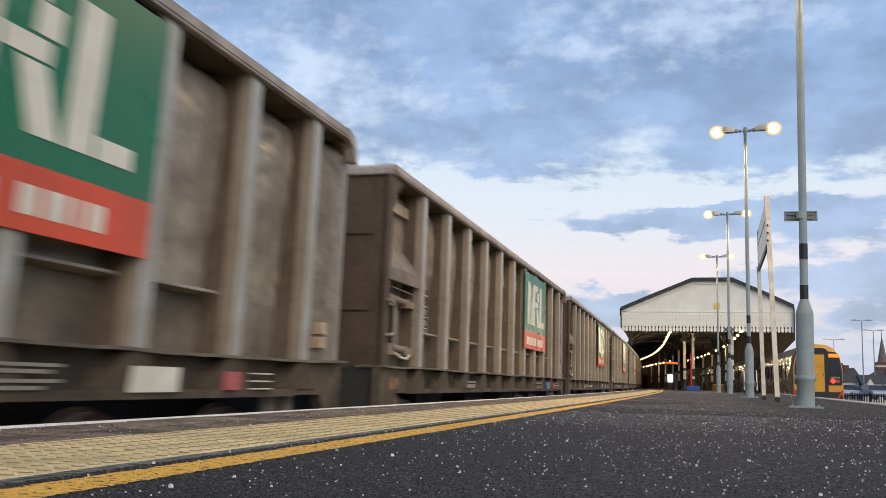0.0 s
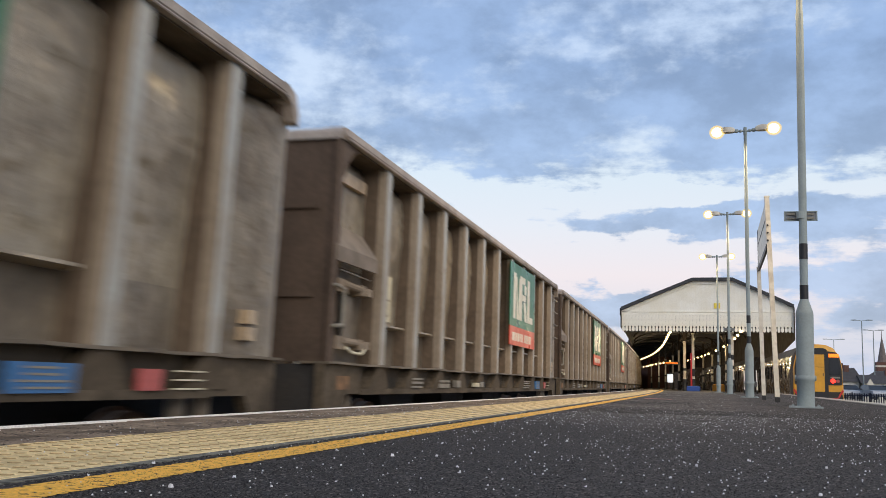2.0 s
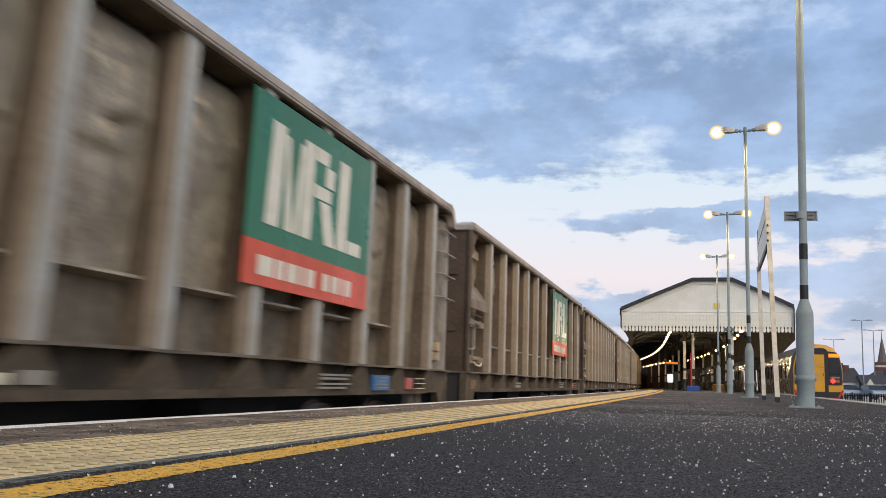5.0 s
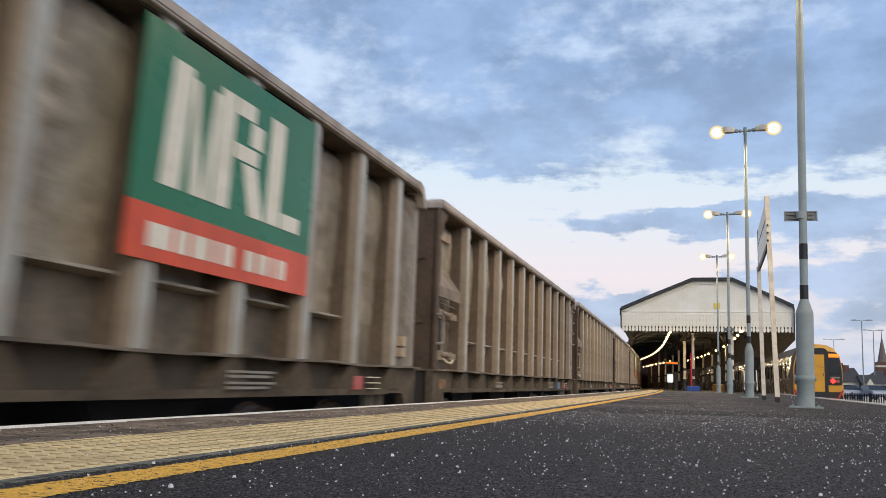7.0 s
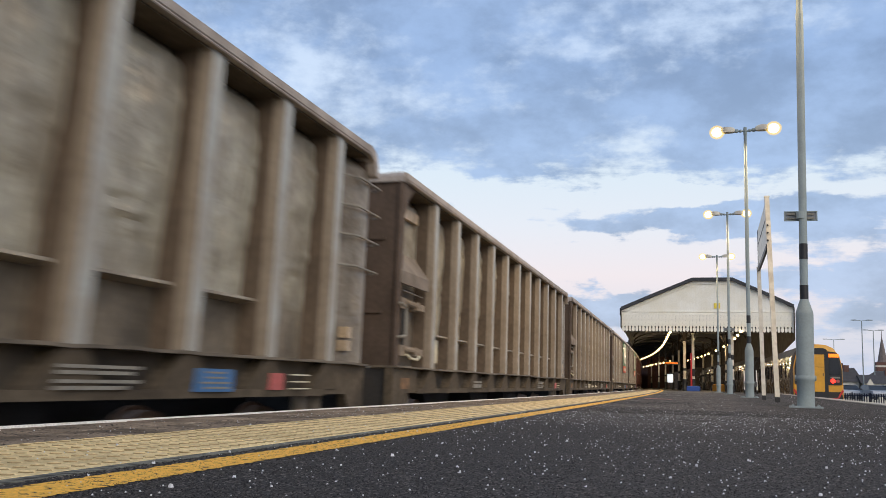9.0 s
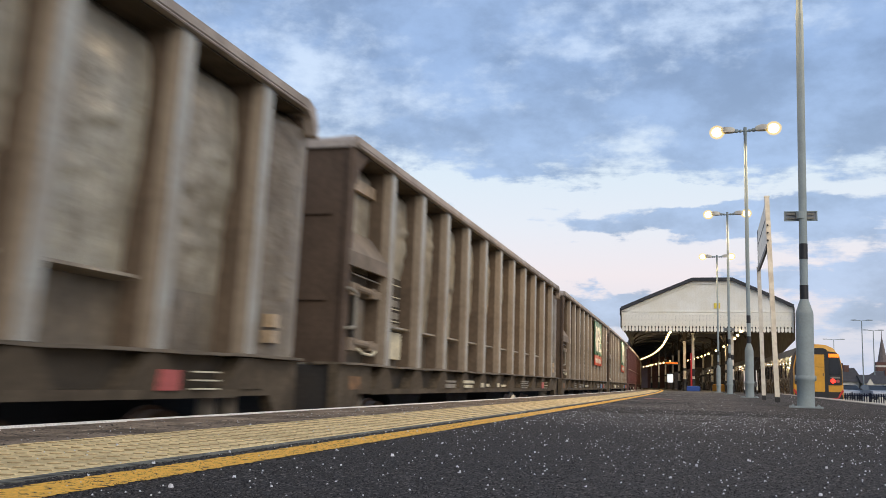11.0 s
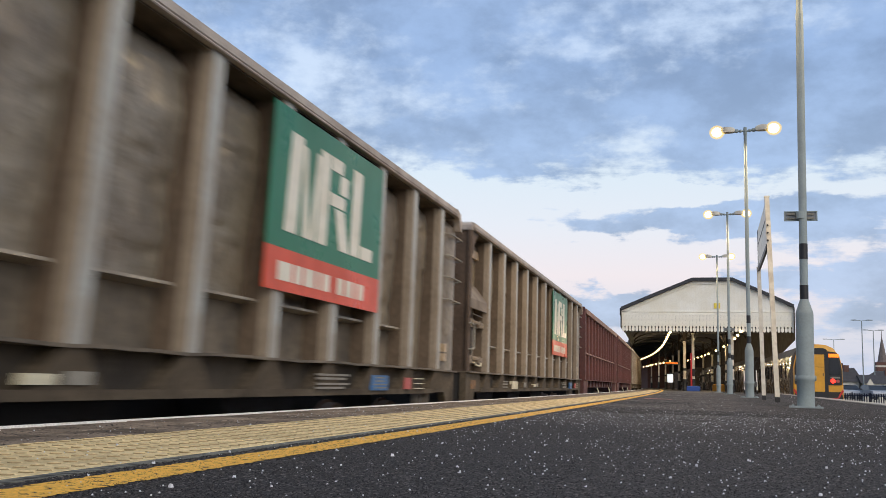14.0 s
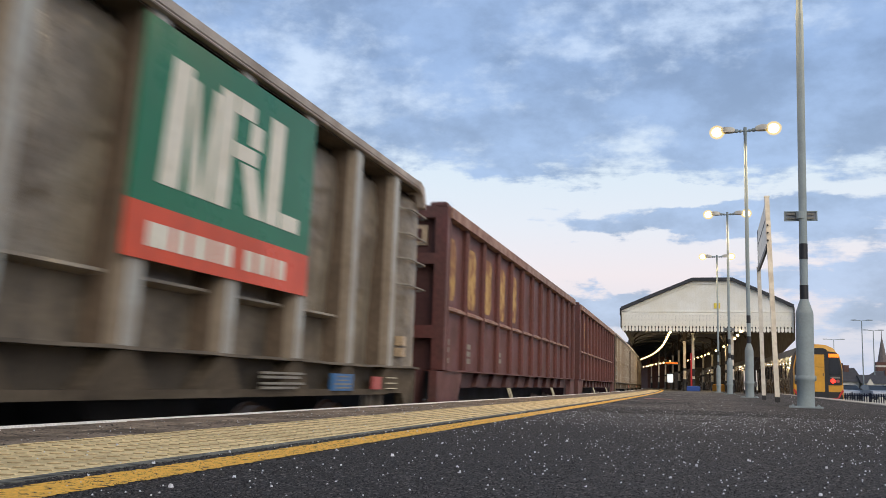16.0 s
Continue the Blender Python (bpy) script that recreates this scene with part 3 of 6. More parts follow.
def bogie_frame_mesh():
    def make():
        g = Geo()
        for sx in (-1, 1):
            a, b = sorted((sx * 0.92, sx * 1.06))
            g.prism([(-1.3, 0.42), (-1.2, 0.62), (-0.5, 0.72), (0.5, 0.72), (1.2, 0.62), (1.3, 0.42), (1.05, 0.36), (0.7, 0.42), (0.45, 0.26), (-0.45, 0.26), (-0.7, 0.42), (-1.05, 0.36)], a, b, "x")
            for dy in (-0.9, 0.9):
                g.tube((sx * 1.06, dy, 0.46), (sx * 1.17, dy, 0.46), 0.13, 0.11, 14)
            for dy in (-0.18, 0.0, 0.18):
                g.tube((sx * 1.02, dy, 0.28), (sx * 1.02, dy, 0.66), 0.07, 0.07, 10)
        g.box(-1.0, 1.0, -0.2, 0.2, 0.5, 0.8)
        me = g.mesh("bogie")
        me.materials.append(M_DARK)
        return me
    return cached("bogie", make)


def wheelset_mesh():
    def make():
        g = Geo()
        g.tube((-0.9, 0, 0), (0.9, 0, 0), 0.075, 0.075, 12)
        for sx in (-1, 1):
            g.tube((sx * 0.70, 0, 0), (sx * 0.72, 0, 0), 0.49, 0.49, 28)
            g.tube((sx * 0.72, 0, 0), (sx * 0.83, 0, 0), 0.46, 0.455, 28)
            g.tube((sx * 0.83, 0, 0), (sx * 0.835, 0, 0), 0.42, 0.40, 28)
            for k in range(3):
                a = 2 * math.pi * k / 3
                g.tube((sx * 0.835, 0.27 * math.cos(a), 0.27 * math.sin(a)), (sx * 0.845, 0.27 * math.cos(a), 0.27 * math.sin(a)), 0.05, 0.05, 10)
        me = g.mesh("wheelset")
        me.materials.append(M_RAIL)
        return me
    return cached("wheelset", make)


def rib_mesh(z0, z1, depth, key, mat, w0=0.14, w1=0.10):
    """A pressed hat-section post: its foot on the sheet is wider than its face."""
    def make():
        g = Geo()
        b = 0.02
        back = -0.11 if key == "hopper_rib" else 0.0
        out = [(back, -w0), (0, -w0), (depth * 0.62, -w1 - 0.02), (depth - b, -w1 - 0.005), (depth, -w1 + b), (depth, w1 - b), (depth - b, w1 + 0.005), (depth * 0.62, w1 + 0.02), (0, w0), (back, w0)]
        g.prism(out, z0, z1, "z")
        me = g.mesh("rib")
        me.materials.append(mat)
        if key == "hopper_rib":  # flank shade painted in with the brown dust: dark inner corner, tan outside
            me.materials.append(M_DUST_SHADE)
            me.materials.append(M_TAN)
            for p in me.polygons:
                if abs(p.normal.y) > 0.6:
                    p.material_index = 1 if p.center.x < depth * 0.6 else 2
        return me
    return cached(key, make)


def side_sheet(sx, seed, z0, z1, nz, ribs, y0=0.12, y1=14.35):
    """One side sheet between the ribs, dented, creased and bellied by loading."""
    rnd = random.Random(seed)
    near_side = sx > 0
    ny = max(8, round((y1 - y0) / (0.07 if near_side else 0.14)))
    nz = nz if near_side else max(4, nz // 3)
    Z, Y = np.meshgrid(np.linspace(z0, z1, nz + 1), np.linspace(y0, y1, ny + 1), indexing="ij")
    d = np.zeros_like(Y)
    for _ in range(130):    # soft dents
        by, bz, wy, wz, a = rnd.uniform(0.5, 14), rnd.uniform(0.9, 2.3), rnd.uniform(0.10, 0.32), rnd.uniform(0.04, 0.14), rnd.uniform(-0.020, 0.018)
        d += a * np.exp(-((Y - by) / wy) ** 2 - ((Z - bz) / wz) ** 2)
    for _ in range(75 if near_side else 0):    # sharp level creases, each with a lip above and a hollow below
        by, bz, wy, sag, a = rnd.uniform(1.2, 13.6), rnd.uniform(0.95, 2.25), rnd.uniform(0.07, 0.24), rnd.uniform(-0.12, 0.22), rnd.uniform(0.006, 0.018)
        q = (Z - bz - sag * (Y - by) - rnd.uniform(-0.6, 0.6) * (Y - by) ** 2) / rnd.uniform(0.022, 0.045)
        d += a * q * np.exp(0.5 - q * q / 2 - ((Y - by) / wy) ** 2)
    ease = lambda q: np.clip(q, 0, 1) ** 2 * (3 - 2 * np.clip(q, 0, 1))
    # the sheet swells out to the corners in the end bays
    ends = ease((Y - 13.55) / 0.75) + ease((0.62 - Y) / 0.45)
    drop = np.where(ends > 0, np.clip((TOP - 0.06 - Z) / 0.16, 0, 1), 1.0)
    # loaded stone has pushed each bay outwards above the ledge; under the rim the sheet leans back
    inside = (Y > ribs[-1]) & (Y < ribs[0])
    belly = np.where(inside, 0.05, 0.0) * np.maximum(0.0, np.sin(math.pi * np.clip((Z - 0.8) / (TOP - 0.83), 0, 1) ** 1.7))
    tuck = 0.075 * ease((Z - (TOP - 0.21)) / 0.12) * (1 - np.clip(ends, 0, 1))
    # flat where the data panel sits
    flat = np.clip(np.maximum(np.abs(Y - 2.08) - 0.36, np.abs(Z - 1.12) - 0.28) / 0.15, 0, 1)
    X = sx * (HW - INSET + (d + belly) * flat - tuck + (INSET - 0.05) * ends * drop)
    front = np.stack([X, Y - CENTRE, Z], -1).reshape(-1, 3)
    k = (np.arange(nz)[:, None] * (ny + 1) + np.arange(ny)[None, :]).ravel()
    quads = np.stack([k, k + 1, k + ny + 2, k + ny + 1], -1)
    back = front - np.array([sx * 0.02, 0, 0])
    me = bpy.data.meshes.new("sheet")
    me.from_pydata(np.concatenate([front, back]).tolist(), [], (quads if sx > 0 else quads[:, ::-1]).tolist() + ((quads[:, ::-1] if sx > 0 else quads) + len(front)).tolist())
    return me


def build_hopper(seed, logo, white_label=False, rungs=True, blue=True, rib_set=(0.0, 1.195), white_plate=False, pale=False, tone="worn", lab=0.0, handwheel=False):
    """A grey-brown bogie hopper wagon. Its origin is at its middle, at platform height; +y is its far end."""
    paint = {"worn": M_HOPPER, "sooty": M_HOPPER_DARK, "olive": M_HOPPER_PALE}[tone]
    ribs = [13.48 + rib_set[0] - rib_set[1] * i for i in range(11)]
    w = thing("hopper_wagon", "weathered grey-brown ribbed stone hopper wagon" + (" with a green and red panel" if logo else " with plain sides"), "freight wagon",
              group="wagons of the freight train")
    for sx in (1, -1):
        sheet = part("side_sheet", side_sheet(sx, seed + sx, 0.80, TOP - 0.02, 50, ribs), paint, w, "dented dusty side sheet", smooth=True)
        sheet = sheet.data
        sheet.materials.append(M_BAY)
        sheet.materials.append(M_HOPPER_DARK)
        # near end bay darker below 1.3 m, far end bay darker throughout
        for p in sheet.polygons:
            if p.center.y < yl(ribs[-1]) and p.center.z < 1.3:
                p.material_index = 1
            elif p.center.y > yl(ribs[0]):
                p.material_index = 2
        part("lower_plate", side_sheet(sx, seed + sx, SILL, 0.80, 8, ribs, ribs[-1], ribs[1]), M_LOWER, w, "dark plate below the ledge", smooth=True)
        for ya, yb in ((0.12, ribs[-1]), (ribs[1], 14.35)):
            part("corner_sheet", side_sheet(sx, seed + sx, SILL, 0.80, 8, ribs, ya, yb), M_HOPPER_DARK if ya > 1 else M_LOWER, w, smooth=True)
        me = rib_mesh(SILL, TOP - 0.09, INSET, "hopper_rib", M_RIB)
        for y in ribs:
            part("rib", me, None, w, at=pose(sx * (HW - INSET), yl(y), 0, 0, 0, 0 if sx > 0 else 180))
        # rolled top rail with a lip below, that turns down at the far corner
        g = Geo()
        g.prism([(sx * (HW - INSET - 0.13), TOP - 0.075), (sx * (HW + 0.012), TOP - 0.075), (sx * (HW + 0.03), TOP - 0.055), (sx * (HW + 0.03), TOP + 0.005), (sx * (HW - 0.01), TOP + 0.022), (sx * (HW - 0.14), TOP + 0.022),
                 (sx * (HW - INSET - 0.13), TOP)], yl(0.10), yl(14.12), "y")
        g.prism([(yl(14.12), TOP + 0.022), (yl(14.30), TOP - 0.03), (yl(14.38), TOP - 0.17), (yl(14.38), TOP - 0.27), (yl(14.31), TOP - 0.25), (yl(14.25), TOP - 0.13), (yl(14.12), TOP - 0.075)], *sorted((sx * (HW - 0.16), sx * (HW + 0.03))), "x")
        g.prism([(sx * (HW + 0.03), TOP - 0.088), (sx * (HW + 0.036), TOP - 0.08), (sx * (HW + 0.034), TOP - 0.072), (sx * (HW - 0.02), TOP - 0.072), (sx * (HW - 0.02), TOP - 0.088)], yl(0.2), yl(14.2), "y")
        part("top_rail", g, M_RAILTOP, w, "pale rubbed rail along the rim")
        # dark plate added for the shade on the rim's underside
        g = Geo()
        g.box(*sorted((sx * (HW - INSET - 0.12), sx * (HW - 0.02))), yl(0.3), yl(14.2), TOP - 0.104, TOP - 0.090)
        part("rim_flange", g, M_SKIRT, w, "dark plate standing in for shade under the rim")
        # ledges between the ribs
        ledge = cached(("ledge", sx), lambda: Geo().prism([(0, 0.0), (sx * 0.13, -0.015), (sx * 0.135, -0.035), (sx * 0.12, -0.04), (0, -0.05)], -0.42, 0.42, "y").mesh("ledge"))
        if not ledge.materials:
            ledge.materials.append(M_HOPPER)
        for i in range(1, len(ribs) - 1 if sx > 0 else 10):
            part("ledge", ledge, None, w, at=pose(sx * (HW - INSET), yl((ribs[i] + ribs[i + 1]) / 2), 0.83))
        # sill lip and underframe skirt with gussets
        g = Geo()
        a, b = sorted((sx * (HW - INSET - 0.05), sx * (HW + 0.02)))
        bent = random.Random(seed + 50 + sx)
        secs, off = [], 0.0
        for k in range(73):
            y, off = yl(0.05) + 14.35 * k / 72, off * 0.75 + bent.uniform(-0.006, 0.006)
            out = b + off * 0.8 if sx > 0 else b
            secs.append([(a, y, SILL - 0.012), (out, y, SILL - 0.014 + off), (out, y, SILL + 0.006 + off), (a, y, SILL + 0.008)])
        g.loft(secs)
        part("sill", g, M_LOWER, w, "dark sill lip")
        # web behind the gussets coloured darker for the shade in the recess
        g = Geo()
        a, b = sorted((sx * (HW - 0.16), sx * (HW - 0.12)))
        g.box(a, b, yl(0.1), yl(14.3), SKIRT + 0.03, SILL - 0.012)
        part("underframe_web", g, M_RECESS, w, "recessed underframe web, darkened for shade")
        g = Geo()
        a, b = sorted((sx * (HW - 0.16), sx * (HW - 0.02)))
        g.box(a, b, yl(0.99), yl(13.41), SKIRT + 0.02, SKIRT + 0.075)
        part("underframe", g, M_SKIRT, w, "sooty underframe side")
        gus = cached(("gusset", sx), lambda: Geo().add(
            [(0, -0.10, SILL - 0.012), (0, 0.10, SILL - 0.012), (sx * 0.12, -0.10, SILL - 0.012), (sx * 0.12, 0.10, SILL - 0.012), (0, -0.36, SKIRT + 0.075), (0, 0.36, SKIRT + 0.075),
             (sx * 0.10, -0.30, SKIRT + 0.075), (sx * 0.10, 0.30, SKIRT + 0.075)],
            [(2, 3, 7, 6), (0, 2, 6, 4), (3, 1, 5, 7), (0, 1, 3, 2), (4, 6, 7, 5)]).mesh("gusset"))
        if not gus.materials:
            gus.materials.append(M_SKIRT)
        for y in ribs:
            part("gusset", gus, None, w, at=pose(sx * (HW - 0.12), yl(y), 0))
        for y in (0.80, 1.10, 13.33, 13.66):
            g = Geo()
            g.tube((sx * (HW - 0.22), yl(y), -0.42), (sx * (HW - 0.22), yl(y), SILL - 0.03), 0.065, 0.065, 12)
            g.tube((sx * (HW - 0.22), yl(y), -0.30), (sx * (HW - 0.22), yl(y), -0.22), 0.085, 0.085, 12)
            part("damper", g, M_TAN, w, "dusty upright damper")
        # end corner plates that reach down beside the couplings
        for ya, outline in ((0.05, [(0.05, -0.16), (0.42, -0.16), (0.62, SKIRT + 0.03), (1.0, SKIRT + 0.03), (0.95, SILL - 0.012), (0.05, SILL - 0.012)]),
                            (13.55, [(14.4, -0.16), (14.13, -0.16), (13.93, SKIRT + 0.03), (13.40, SKIRT + 0.03), (13.55, SILL - 0.012), (14.4, SILL - 0.012)])):
            g = Geo()
            g.prism([(yl(y), z) for y, z in outline], *sorted((sx * (HW - 0.12), sx * (HW - 0.03))), "x")
            part("corner_plate", g, M_SKIRT, w)
            if ya < 1 and sx > 0:
                part("rust_label", Geo().box(HW - 0.035, HW - 0.026, yl(0.36), yl(0.66), 0.15, 0.27), M_RUST, w, "rusty orange worn label")
    # near end: flat brown end wall with a corner return
    for ya, yb, name in ((0.1, 0.16, "near"), (14.22, 14.28, "far")):
        g = Geo()
        g.box(-HW + 0.06, HW - 0.06, yl(ya), yl(yb), SILL, TOP - 0.03)
        part("end_wall", g, M_END, w, "brown dusty end wall")
        for z in (0.95, 1.75):
            part("end_bar", Geo().box(-HW + 0.2, HW - 0.2, yl(ya) - 0.025, yl(ya), z, z + 0.03), M_END, w)
        part("end_rim", Geo().cbox(-HW, HW, yl(ya) - 0.04, yl(yb) + 0.04, TOP - 0.09, TOP + 0.01, 0.03), M_RAILTOP, w)
        # black colour carries the shade of the gap below the floor
        g = Geo()
        g.box(-HW + 0.13, HW - 0.13, yl(ya) - 0.01, yl(ya) + 0.12, -0.3, SILL - 0.02)
        part("headstock", g, M_DARK, w, "headstock, black for the shade between wagons")
    for sx in (1, -1):
        # inner bay at the near end: top bracket, pale plate, sloping hood, door gear, grab handle
        o = HW - INSET
        g = Geo()
        g.prism([(yl(0.10), TOP - 0.09), (yl(0.62), TOP - 0.09), (yl(0.46), TOP - 0.15), (yl(0.30), TOP - 0.27), (yl(0.22), TOP - 0.42), (yl(0.10), TOP - 0.44)], *sorted((sx * (HW - 0.07), sx * (HW - 0.012))), "x")
        part("corner_bracket", g, M_END, w, "brown curved corner bracket")
        g = Geo()
        g.prism([(sx * (HW - 0.055), yl(0.06)), (sx * (HW - 0.02), yl(0.06)), (sx * (HW - 0.016), yl(0.19)), (sx * (HW - 0.04), yl(0.215)), (sx * (HW - 0.09), yl(0.215))], SILL, TOP - 0.09, "z")
        part("corner_post", g, M_END, w, "dusty brown corner post")
        g = Geo()
        g.prism([(sx * (o + 0.09), yl(0.42)), (sx * (o + 0.05), yl(0.60)), (sx * (o + 0.05), yl(1.28)), (sx * o, yl(1.28)), (sx * o, yl(0.42))], 2.09, 2.21, "z")
        part("name_plate", g, M_OCHRE_PALE, w, "blank buff plate")
        o = sx * (HW - INSET)
        g = Geo()
        g.prism([(o - sx * 0.02, 1.66), (o + sx * 0.03, 1.67), (o + sx * 0.20, 1.435), (o + sx * 0.21, 1.42), (o + sx * 0.21, 1.285), (o + sx * 0.18, 1.285), (o + sx * 0.175, 1.40), (o - sx * 0.02, 1.60)], yl(0.12), yl(1.27), "y")
        part("hood", g, M_HOOD, w, "sloping dusty steel hood over the door gear")
        part("stay_wire", Geo().tube((o + sx * 0.16, yl(0.40), 1.225), (o + sx * 0.14, yl(1.24), 1.215), 0.008, 0.008, 6), M_LABEL, w, "thin bright wire")
        part("door_plate", Geo().cbox(*sorted((o, o + sx * 0.075)), yl(0.62), yl(0.98), 0.62, 1.03, 0.012), M_BAY, w, "olive door plate")
        part("lock_rod", Geo().tube((o + sx * 0.13, yl(0.52), 0.55), (o + sx * 0.13, yl(0.52), 1.12), 0.022, 0.022, 8).box(*sorted((o, o + sx * 0.15)), yl(0.47), yl(0.57), 0.70, 0.76), M_DARK, w, "black upright lock rod")
        for z in (1.09, 0.57):
            g = Geo()
            g.box(*sorted((o, o + sx * 0.15)), yl(0.40), yl(0.62), z - 0.06, z + 0.06)
            g.tube((o + sx * 0.13, yl(0.55), z + 0.02), (o + sx * 0.13, yl(1.0), z + 0.01), 0.036, 0.036, 10)
            g.tube((o + sx * 0.13, yl(1.0), z + 0.01), (o + sx * 0.13, yl(1.2), z), 0.028, 0.028, 10)
            g.box(*sorted((o, o + sx * 0.17)), yl(0.98), yl(1.06), z - 0.05, z + 0.05)
            g.box(*sorted((o, o + sx * 0.16)), yl(1.14), yl(1.30), z - 0.04, z + 0.035)
            part("door_gear", g, M_TAN, w, "greasy door linkage")
        g = Geo()
        q = sx * (HW + 0.015)
        g.pipe([(q - sx * 0.05, yl(0.12), 1.06), (q, yl(0.13), 1.06), (q, yl(0.30), 1.03), (q, yl(0.30), 0.72), (q, yl(0.13), 0.70), (q - sx * 0.05, yl(0.12), 0.70)], 0.016, 8)
        part("grab_handle", g, M_LABEL, w, "pale bent grab handle")
        # ladder rungs at the far corner
        for z in (1.29, 1.58, 1.86, 2.14) if rungs else ():
            g = Geo()
            g.pipe([(sx * (HW - INSET + 0.01), yl(13.75), z), (sx * (HW - 0.12), yl(13.85), z), (sx * (HW - 0.02), yl(14.0), z), (sx * (HW - 0.02), yl(14.6), z - 0.005), (sx * (HW - 0.12), yl(14.66), z - 0.01)], 0.011, 8)
            part("ladder_rung", g, M_LABEL, w, "thin pale steel rung")
        # labels
        lx = lambda d: sorted((sx * (HW - 0.03), sx * (HW - 0.009 + d)))
        for y, wd, z0, z1, m in ((10.42, 0.76, 0.268, 0.286, M_LABEL), (10.38, 0.68, 0.235, 0.255, M_LABEL), (10.42, 0.76, 0.19, 0.208, M_LABEL), (10.36, 0.64, 0.155, 0.175, M_LABEL), (11.69, 0.52, 0.14, 0.29, M_BLUE), (12.66, 0.24, 0.15, 0.275, M_PINK),
                                 (13.12, 0.34, 0.262, 0.272, M_DATA), (13.12, 0.34, 0.208, 0.218, M_DATA), (13.12, 0.34, 0.154, 0.164, M_DATA)):
            if m is M_BLUE and not blue:
                continue
            g = Geo()
            a, b = lx(0.006)
            y += lab
            g.box(a, b, yl(y - wd / 2), yl(y + wd / 2), z0, z1)
            if m is M_BLUE and white_label:
                m = M_WHITE
            part("label_plate", g, m, w, "blurred data panel")
            if m is M_BLUE:
                for k in range(4):
                    a, b = lx(0.009)
                    part("label_bar", Geo().box(a, b, yl(y - (0.15, 0.2, 0.13, 0.13)[k]), yl(y + (0.2, 0.21, 0.14, 0.13)[k]), z0 + 0.02 + k * 0.033, z0 + 0.032 + k * 0.033), M_LABEL, w)
        tx = sorted((sx * (HW - 0.06), sx * (HW - 0.003)))
        if white_plate:
            part("white_plate", Geo().box(*tx, yl(3.57), yl(4.1), 0.14, 0.275), M_DATA, w, "bright white plate on the underframe")
        else:
            for z0, z1 in ((0.232, 0.258), (0.165, 0.215)):
                part("label_plate", Geo().box(*tx, yl(3.88), yl(4.40), z0, z1), M_LABEL, w, "blurred data panel")
        for ya, yb, z0, z1, m in ((2.68, 3.11, 0.255, 0.275, M_LABEL), (2.68, 3.11, 0.21, 0.235, M_LABEL), (2.68, 3.11, 0.165, 0.185, M_LABEL), (4.80, 5.02, 0.17, 0.26, M_LABEL),
                                  (5.96, 6.2, 0.18, 0.235, M_DATA), (6.27, 6.5, 0.18, 0.25, M_LABEL)) if logo and rungs else ():
            part("label_plate", Geo().box(*tx, yl(ya), yl(yb), z0, z1), m, w, "blurred data panel")
        g = Geo()
        a, b = sorted((sx * (HW - INSET - 0.02), sx * (HW - INSET + 0.012)))
        g.cbox(a, b, yl(1.76), yl(2.40), 0.87, 1.37, 0.004)
        data = part("data_panel", g, M_DATA if pale else M_RECESS, w, "pale painted data panel" if pale else "dark data panel with white lines")
        a, b = sorted((sx * (HW - INSET + 0.008), sx * (HW - INSET + 0.016)))
        for k in range(0 if pale else 4):
            z = 0.885 + k * 0.135
            part("data_line", Geo().box(a, b, yl(1.77), yl(2.39), z, z + 0.012), M_DATA, data)
            if k < 3:
                part("data_bar", Geo().box(a, b, yl(1.79), yl((2.36, 2.34, 2.10)[k]), z + 0.035, z + 0.105), M_LABEL, data)
        for k in range(5 if pale else 0):
            part("data_bar", Geo().box(a, b, yl(1.82), yl((2.30, 2.20, 2.34, 2.12, 2.26)[k]), 0.925 + k * 0.085, 0.945 + k * 0.085), M_TAN, data, "greyish line of writing")
        if not logo and not pale:
            part("lower_data_plate", Geo().box(*sorted((o, o + sx * 0.07)), yl(1.86), yl(2.32), 0.47, 0.76), M_DATA, w, "pale plate below the ledge")
        part("lever", Geo().pipe([(o + sx * 0.17, yl(0.60), 0.53), (o + sx * 0.19, yl(0.70), 0.488), (o + sx * 0.19, yl(0.95), 0.478), (o + sx * 0.17, yl(1.12), 0.52)], 0.014, 8), M_DATA, w, "white painted bent lever")
        g = Geo()
        a, b = sorted((sx * (HW - 0.2), sx * (HW - 0.045)))
        g.box(a, b, yl(13.93), yl(14.05), 0.50, 0.595)
        g.box(a, b, yl(13.94), yl(14.05), 0.62, 0.72)
        part("data_plate", g, M_OCHRE_PALE, w)
        if handwheel and sx > 0:
            for ya, yb, z0, z1 in ((4.86, 5.5, 0.225, 0.265), (4.95, 5.42, 0.165, 0.205), (6.02, 6.2, 0.17, 0.235), (6.42, 6.6, 0.18, 0.225), (7.25, 7.42, 0.175, 0.235), (7.7, 7.95, 0.18, 0.215)):
                part("label_plate", Geo().box(*tx, yl(ya), yl(yb), z0, z1), M_DATA, w, "pale blurred data plate")
            # added black disc gives the dark of the recess round the handwheel
            g = Geo()
            g.tube((HW - 0.07, yl(8.72), -0.16), (HW - 0.05, yl(8.72), -0.16), 0.29, 0.28, 24)
            part("wheel_guard", g, M_DARK, w, "black disc standing in for the dark recess behind the handwheel")
            ring = [(HW - 0.015, yl(8.72) + 0.185 * math.cos(math.pi * k / 12), -0.16 + 0.185 * math.sin(math.pi * k / 12)) for k in range(25)]
            g = Geo().pipe(ring, 0.024, 8)
            for k in range(4):
                g.tube((HW - 0.02, yl(8.72), -0.16), ring[k * 6], 0.014, 0.014, 6)
            g.tube((HW - 0.05, yl(8.72), -0.16), (HW - 0.01, yl(8.72), -0.16), 0.04, 0.04, 10)
